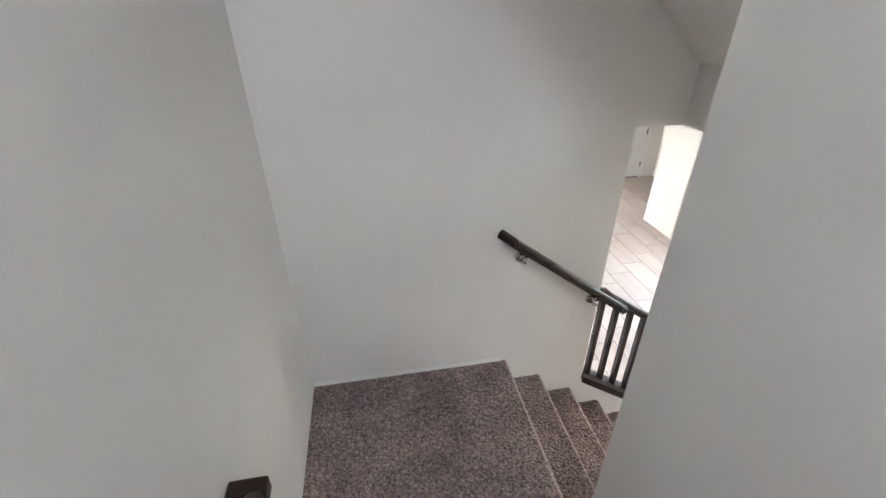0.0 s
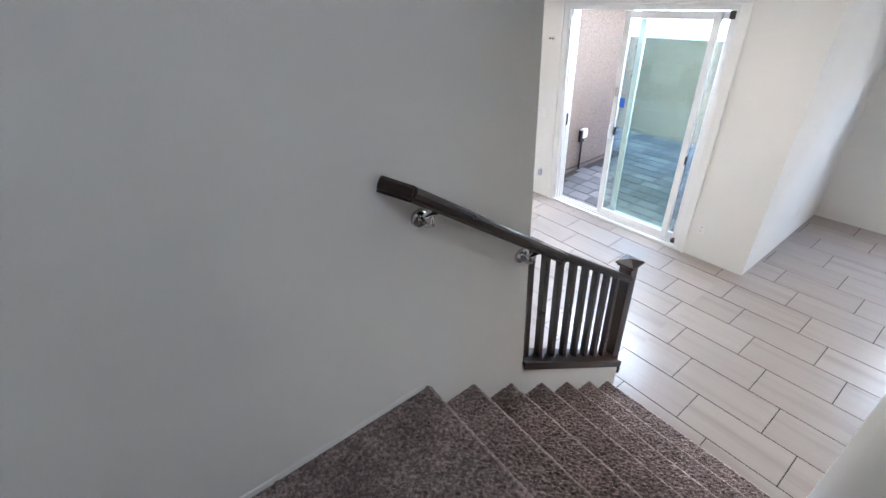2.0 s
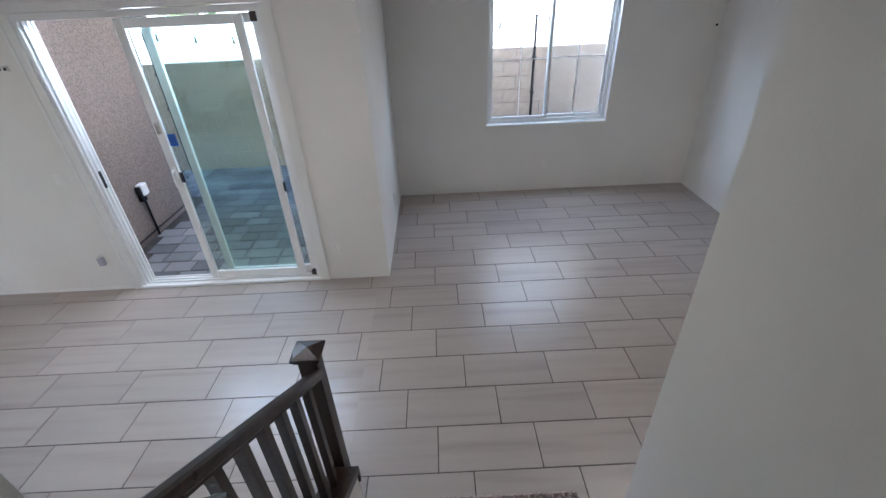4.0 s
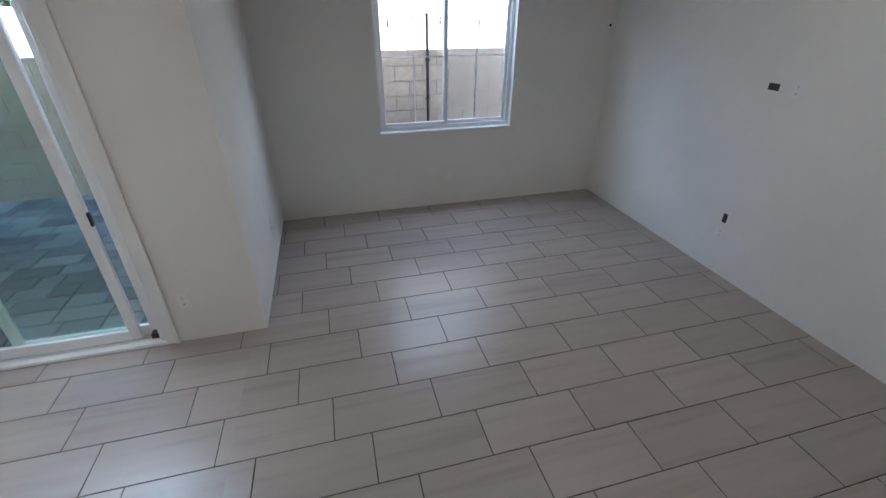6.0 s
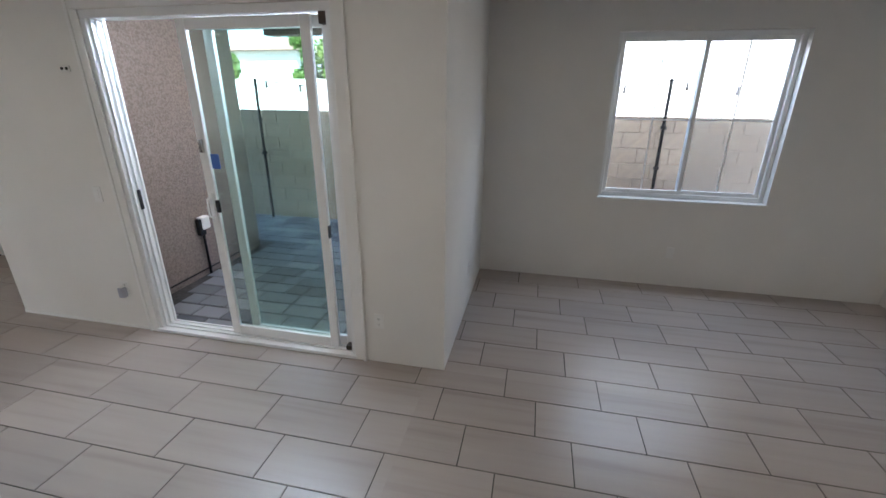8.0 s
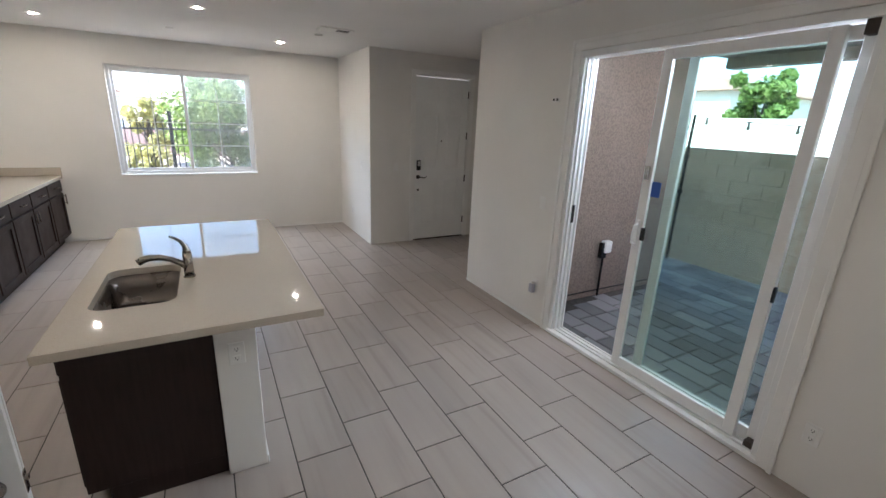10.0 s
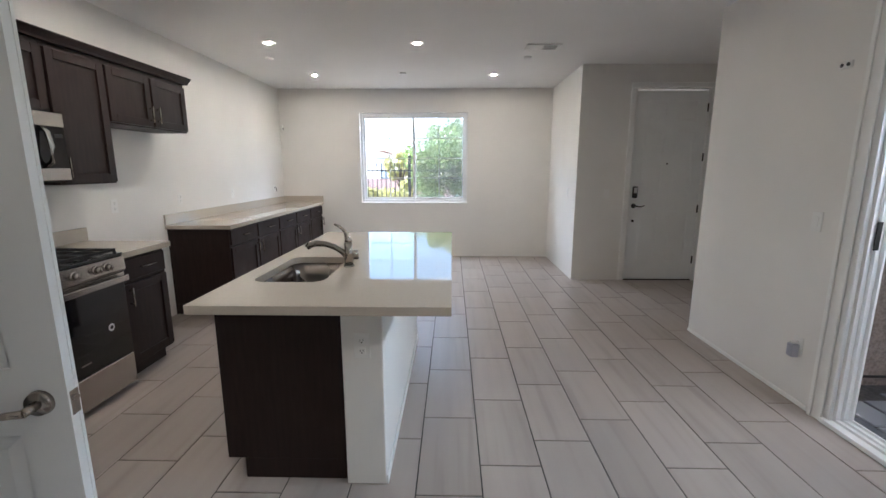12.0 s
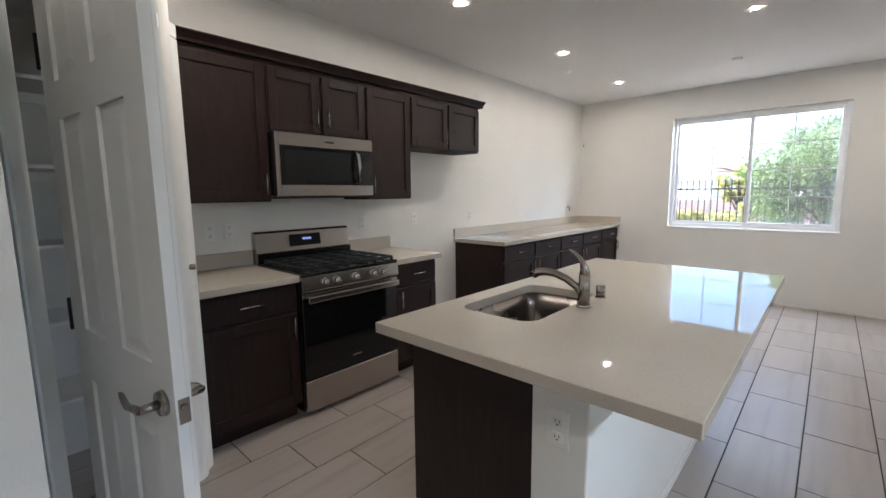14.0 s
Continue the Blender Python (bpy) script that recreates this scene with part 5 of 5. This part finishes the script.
for x, y in ((6.3, 4.5), (7.3, 4.5), (6.3, 3.3), (7.3, 3.3)):
    c = thing("recessed_light", (x, y, 2.64), "round recessed patio ceiling light, switched on", "ceiling light", "patio ceiling lights")
    part("lens", C((x, y, 2.638), (x, y, 2.632), 0.05, None, 24), M_LED_PATIO, c, "lit warm lens")
    part("trim_ring", C((x, y, 2.6395), (x, y, 2.637), 0.075, 0.07, 24), M_TRIM, c)
# hose bib / meter on the stucco
mb = thing("outdoor_outlet", (6.50, SBX, 0.5), "grey weatherproof outlet cover with a dark conduit on the stucco", "outdoor outlet")
part("cover", B(6.47, SBX - 0.075, 0.46, 6.58, SBX - 0.001, 0.60, 0.015, 2), M_PLASTIC, mb, "pale plastic bubble cover")
part("box", B(6.44, SBX - 0.06, 0.40, 6.52, SBX - 0.001, 0.58, 0.008), M_BLACK, mb, "dark box")
part("conduit", C((6.50, SBX - 0.03, 0.41), (6.50, SBX - 0.03, GZ), 0.013, None, 12), M_BLACK, mb, "dark conduit")
structure("trim_weep_screed", B(PX + 0.17, SBX - 0.012, -0.005, 7.45, SBX - 0.001, 0.008), M_DARKMETAL, "dark metal weep screed along the stucco base", "trim")

# house above
structure("wall_upper_house", B(WX - 0.15, TY - 0.15, CEIL + 0.13, WX + 0.02, FY + 0.15, 5.4), M_STUCCO, "stucco upper storey wall", "wall")
structure("roof_house", B(2.5, TY - 0.2, CEIL + 0.125, NX + 0.2, PY + 0.165, 5.6), M_STUCCO, "stucco upper storey over the nook", "wall")
structure("roof_house_middle", B(2.5, PY + 0.17, CEIL + 0.125, 6.9, FY + 0.16, 5.6), M_STUCCO, "stucco upper storey over the living room", "wall")

# string lights on poles by the block wall
BWX, BWZ = 8.80, 1.60
M_BULB = mat("bulb_glass", (0.25, 0.22, 0.18), 0.15)


def string_pole(x, y):
    p = thing("string_light_pole", (x, y, GZ), "dark metal pole for string lights beside the block wall", "pole", "string light poles")
    part("post", C((x, y, GZ), (x, y, 2.04), 0.02, None, 12), M_DARKMETAL, p)
    for z in (1.45, 0.95):
        part("clamp", B(x - 0.03, y - 0.03, z, x + 0.03, y + 0.03, z + 0.04, 0.004), M_DARKMETAL, p)
    return p


poles = [(8.70, 5.97), (8.70, 3.1), (8.70, 0.335), (8.70, -2.6)]
for x, y in poles:
    string_pole(x, y)
sl_ = thing("string_lights", (8.70, 2.0, 2.0), "dark string lights with hanging bulbs between poles", "string lights")
for (xa, ya), (xb, yb) in zip(poles, poles[1:]):
    pts = [(xa, ya + (yb - ya) * k / 16, 2.02 - 0.10 * math.sin(math.pi * k / 16)) for k in range(17)]
    part("cable", tube(bmesh.new(), pts, 0.006, 6), M_RUBBER, sl_)
    for k in range(1, 16, 3):
        x, y, z = pts[k]
        b = bmesh.new()
        cyl(b, (x, y, z), (x, y, z - 0.05), 0.012, None, 10)
        part("socket", b, M_RUBBER, sl_)
        g = bmesh.new()
        bmesh.ops.create_uvsphere(g, u_segments=12, v_segments=8, radius=0.022, matrix=Matrix.Translation((x, y, z - 0.07)) @ Matrix.Diagonal((1, 1, 1.3, 1)))
        part("bulb", g, M_BULB, sl_, "", True)

# neighbouring houses


def house(x0, y0, x1, y1, h, face, label, n=3):
    hs = thing("neighbour_house", ((x0 + x1) / 2, (y0 + y1) / 2, GZ), label, "house", "neighbouring houses")
    part("wall", B(x0, y0, GZ - 0.03, x1, y1, h), M_NEIGHBOUR, hs, "cream stucco wall")
    r = bmesh.new()
    o = 0.5
    base = [r.verts.new((x, y, h + 0.001)) for x, y in ((x0 - o, y0 - o), (x1 + o, y0 - o), (x1 + o, y1 + o), (x0 - o, y1 + o))]
    m = min(x1 - x0, y1 - y0) / 2
    if x1 - x0 > y1 - y0:
        rd = [r.verts.new((x0 + m, (y0 + y1) / 2, h + m * 0.42)), r.verts.new((x1 - m, (y0 + y1) / 2, h + m * 0.42))]
        r.faces.new((base[0], base[1], rd[1], rd[0]))
        r.faces.new((base[1], base[2], rd[1]))
        r.faces.new((base[2], base[3], rd[0], rd[1]))
        r.faces.new((base[3], base[0], rd[0]))
    else:
        rd = [r.verts.new(((x0 + x1) / 2, y0 + m, h + m * 0.42)), r.verts.new(((x0 + x1) / 2, y1 - m, h + m * 0.42))]
        r.faces.new((base[0], base[1], rd[0]))
        r.faces.new((base[1], base[2], rd[1], rd[0]))
        r.faces.new((base[2], base[3], rd[1]))
        r.faces.new((base[3], base[0], rd[0], rd[1]))
    r.faces.new(base[::-1])
    part("roof", r, M_ROOF, hs, "brown tiled hip roof")
    for k in range(n):
        for zz in ((1.0, 2.2), (3.9, 5.1)):
            if zz[1] > h:
                continue
            if face == "-x":
                yc = y0 + (y1 - y0) * (k + 0.5) / n
                w = part("window", B(x0 - 0.06, yc - 0.65, zz[0], x0 - 0.005, yc + 0.65, zz[1]), M_VINYL, hs)
                part("pane", B(x0 - 0.08, yc - 0.58, zz[0] + 0.07, x0 - 0.061, yc + 0.58, zz[1] - 0.07), M_BGLASS, w)
            else:
                xc = x0 + (x1 - x0) * (k + 0.5) / n
                w = part("window", B(xc - 0.65, y0 - 0.06, zz[0], xc + 0.65, y0 - 0.005, zz[1]), M_VINYL, hs)
                part("pane", B(xc - 0.58, y0 - 0.08, zz[0] + 0.07, xc + 0.58, y0 - 0.061, zz[1] - 0.07), M_BGLASS, w)
    return hs


house(12.4, -9, 22, 3.2, 5.6, "-x", "cream stucco two-storey house beyond the block wall", 0)
wall_y("wall_neighbour_yard", 12.5, 0.2, 3.3, 22, GZ - 0.03, 2.12, "sunlit cream stucco yard wall beyond the block wall", (), M_NEIGHBOUR)
house(26, 15.2, 36, 19.8, 3.9, "-x", "pale low house behind the yard with brown tile roof", 2)
house(-16, 44, -4, 54, 3.2, "-y", "low pale house across the road with brown tile roof", 0)
house(6, 46, 18, 56, 3.4, "-y", "low pale house across the road with brown tile roof")

# iron fence in front
fen = thing("iron_fence", (2.0, 13.0, GZ), "black metal picket fence in the front yard", "fence")
for z in (1.40, 0.15):
    part("rail", B(-6, 12.985, z, 10, 13.015, z + 0.035), M_FENCE, fen)
pk = mesh_of("picket", B(-0.009, -0.009, 0, 0.009, 0.009, 1.66), M_FENCE)
for k in range(145):
    o = new("picket", pk)
    o.location = (-6 + 0.11 * k - 2.0, 0.0, 0)
    o.parent = fen
for px in (-4.6, -1.9, 2.06, 4.5, 7.2):
    part("post", B(px - 0.03, 12.97, GZ - 0.03, px + 0.03, 13.03, 1.78), M_FENCE, fen)
part("post", B(0.80, 12.95, GZ - 0.03, 0.87, 13.05, 1.89), M_RUST, fen, "rust-brown metal end post")


def bush(at, h, w, n, seed, label, name="tree", cat="tree", leaf=1.0, low=0.18, clumps_n=26, foliage=None):
    """A small tree: tapered trunk, limbs and many leaves in uneven clumps."""
    rnd = random.Random(seed)
    t = thing(name, at, label, cat)
    tb = bmesh.new()
    a = Vector(at)
    tube(tb, [a, a + Vector((0.03, 0.02, h * 0.25)), a + Vector((-0.02, 0.04, h * 0.5)), a + Vector((0.02, 0, h * 0.8))], [0.09, 0.07, 0.05, 0.02], 8)
    clumps = []
    for k in range(clumps_n):
        ang_ = rnd.uniform(0, 6.28)
        rr = w * math.sqrt(rnd.random()) * 0.8
        zz = h * rnd.uniform(low, 0.95)
        rr *= 1.0 - 0.55 * max(0, zz / h - 0.45)
        c = a + Vector((rr * math.cos(ang_), rr * math.sin(ang_), zz))
        clumps.append((c, rnd.uniform(0.22, 0.48) * w * 0.6))
        if k < 12:
            tube(tb, [a + Vector((0, 0, zz * 0.5)), (a + c) / 2 + Vector((0, 0, zz * 0.3)), c], [0.03, 0.02, 0.006], 6)
    part("trunk", tb, M_BARK, t)
    vs, fs = [], []
    for k in range(n):
        c, r = rnd.choice(clumps)
        d = Vector((rnd.gauss(0, 1), rnd.gauss(0, 1), rnd.gauss(0, 0.8)))
        p = c + d.normalized() * r * rnd.random() ** 0.45
        u = Vector((rnd.gauss(0, 1), rnd.gauss(0, 1), rnd.gauss(0, 1))).normalized()
        v = u.cross(Vector((rnd.gauss(0, 1), rnd.gauss(0, 1), rnd.gauss(0, 1)))).normalized()
        s = leaf * rnd.uniform(0.035, 0.075)
        i = len(vs)
        vs += [p - u * s, p + v * s * 0.45 + u * s * 0.1, p + u * s, p - v * s * 0.45 + u * s * 0.1]
        fs.append((i, i + 1, i + 2, i + 3))
    me = bpy.data.meshes.new("crown")
    me.from_pydata([tuple(v) for v in vs], [], fs)
    me.materials.append(foliage or M_LEAF)
    cr = new("crown", me)
    cr.parent = t
    cr.matrix_parent_inverse = t.matrix_basis.inverted()
    return t


bush((3.2, 14.6, GZ), 2.85, 1.7, 20000, 3, "leafy green tree in the front yard behind the fence", low=0.04, clumps_n=46)
bush((1.0, 20.0, GZ), 2.15, 0.95, 4000, 5, "yellow flowering shrub beyond the fence", "shrub", "shrub", leaf=1.8, foliage=M_LEAF_YELLOW)
for k, (x, y, h) in enumerate(((-0.9, 17.2, 0.85), (0.2, 17.0, 0.9), (1.2, 17.3, 0.8), (-2.1, 17.4, 0.8))):
    bush((x, y, GZ), h, 0.65, 1800, 30 + k, "low yellow-green shrub in the front yard", "shrub", "shrub", leaf=1.1, low=0.08, foliage=M_LEAF_YELLOW)
wall_x("wall_garden_far", 24.0, 0.2, -14, 14, GZ - 0.03, 0.98, "low mauve garden wall across the front yard", (), M_MAUVE)
bush((20.5, 10.9, GZ), 4.1, 1.7, 6000, 7, "green tree beyond the block wall", leaf=2.6)
bush((20.5, 15.6, GZ), 3.7, 1.5, 5000, 9, "green tree beyond the block wall", leaf=2.4)

# ---------------------------------------------------------------- block wall, pavers, floor tiles (pieces)
bw = structure("wall_block", B(BWX + 0.012, -6, GZ - 0.03, BWX + 0.188, 14, BWZ - 0.01), M_MORTAR, "tan concrete block garden wall", "wall")
BL, BH = 0.398, 0.198
blk = mesh_of("block", B(0.0, -BL / 2 + 0.004, -BH / 2 + 0.004, 0.05, BL / 2 - 0.004, BH / 2 - 0.004, 0.003), M_BLOCK)
z = BWZ - BH / 2
row = 0
while z > GZ - 0.1:
    y = -2.4 + (BL / 2 if row % 2 else 0)
    while y < 8.2:
        o = new("block", blk)
        o.matrix_basis = Matrix.Translation((BWX, y, z))
        o.parent = bw
        y += BL
    z -= BH
    row += 1

pav = structure("pavement_patio", B(PX + 0.165, -3, GZ - 0.03, BWX, 8, GZ - 0.008), M_SAND, "grey concrete paver patio with sanded joints", "pavement")
PWd = 0.20
paver_mesh = {n: mesh_of("paver", B(-PWd / 2 + 0.0065, -n / 2 + 0.0065, -0.03, PWd / 2 - 0.0065, n / 2 - 0.0065, 0.0, 0.006), M_PAVER) for n in (0.20, 0.30, 0.40)}
prnd = random.Random(4)
x = PX + 0.165 + PWd / 2
while x < BWX - 0.05:
    y = PY + 0.17 - prnd.choice((0.0, 0.1, 0.2))
    while y < 7.6:
        n = prnd.choice((0.20, 0.30, 0.30, 0.40))
        if y > PY + 0.16 and (y + n <= SBX or x > 7.56):
            o = new("paver", paver_mesh[n])
            o.matrix_basis = Matrix.Translation((x, y + n / 2, GZ + prnd.uniform(-0.0015, 0.002)))
            o.parent = pav
        y += n
    x += PWd

# floor tiles
TW, TL, TX0, TJ0, GR = 0.3055, 0.6115, 3.550, 1.930, 0.0065
fb_ = bmesh.new()
box(fb_, WX - 0.05, SY + 0.125, -0.12, PX + 0.08, FY + 0.05, -0.0035)
box(fb_, 2.60, TY - 0.05, -0.12, PX + 0.08, SY + 0.125, -0.0035)
box(fb_, PX + 0.08, TY - 0.05, -0.12, NX + 0.08, PY + 0.08, -0.0035)
box(fb_, PX + 0.08, HY - 0.08, -0.12, 6.68, DY + 0.08, -0.0035)
flr = structure("floor", fb_, M_GROUT, "beige-grey streaked porcelain plank tiles with dark grout", "floor")
regions = [(WX, DX, SY + 0.125, FY), (DX, PX, SY + 0.125, DY), (2.60, PX, TY, SY + 0.125), (PX, NX, TY, PY), (PX, 6.6, HY, DY)]
full = mesh_of("tile", B(-TW / 2 + GR / 2, -TL / 2 + GR / 2, -0.010, TW / 2 - GR / 2, TL / 2 - GR / 2, 0.0, 0.0012), M_TILE)
r = -12
while TX0 + TW * (r - 1) < NX:
    xa, xb = TX0 + TW * (r - 1), TX0 + TW * r
    off = TJ0 + (TL / 3) * (r % 3)
    k = -8
    while off + TL * k < FY:
        ya, yb = off + TL * k, off + TL * (k + 1)
        for (ra, rb, sa, sb2) in regions:
            qa, qb, pa, pb = max(xa, ra), min(xb, rb), max(ya, sa), min(yb, sb2)
            if qb - qa < 0.012 or pb - pa < 0.012:
                continue
            if qb - qa > TW - 1e-6 and pb - pa > TL - 1e-6:
                o = new("tile", full)
                o.matrix_basis = Matrix.Translation(((xa + xb) / 2, (ya + yb) / 2, 0))
            else:
                ga = GR / 2
                cx, cy = (qa + qb) / 2, (pa + pb) / 2
                e0 = ga if qa == xa else 0.0
                e1 = ga if qb == xb else 0.0
                e2 = ga if pa == ya else 0.0
                e3 = ga if pb == yb else 0.0
                o = new("tile", mesh_of("tile", B(qa + e0 - cx, pa + e2 - cy, -0.010, qb - e1 - cx, pb - e3 - cy, 0.0), M_TILE))
                o.matrix_basis = Matrix.Translation((cx, cy, 0))
            o.parent = flr
        k += 1
    r += 1
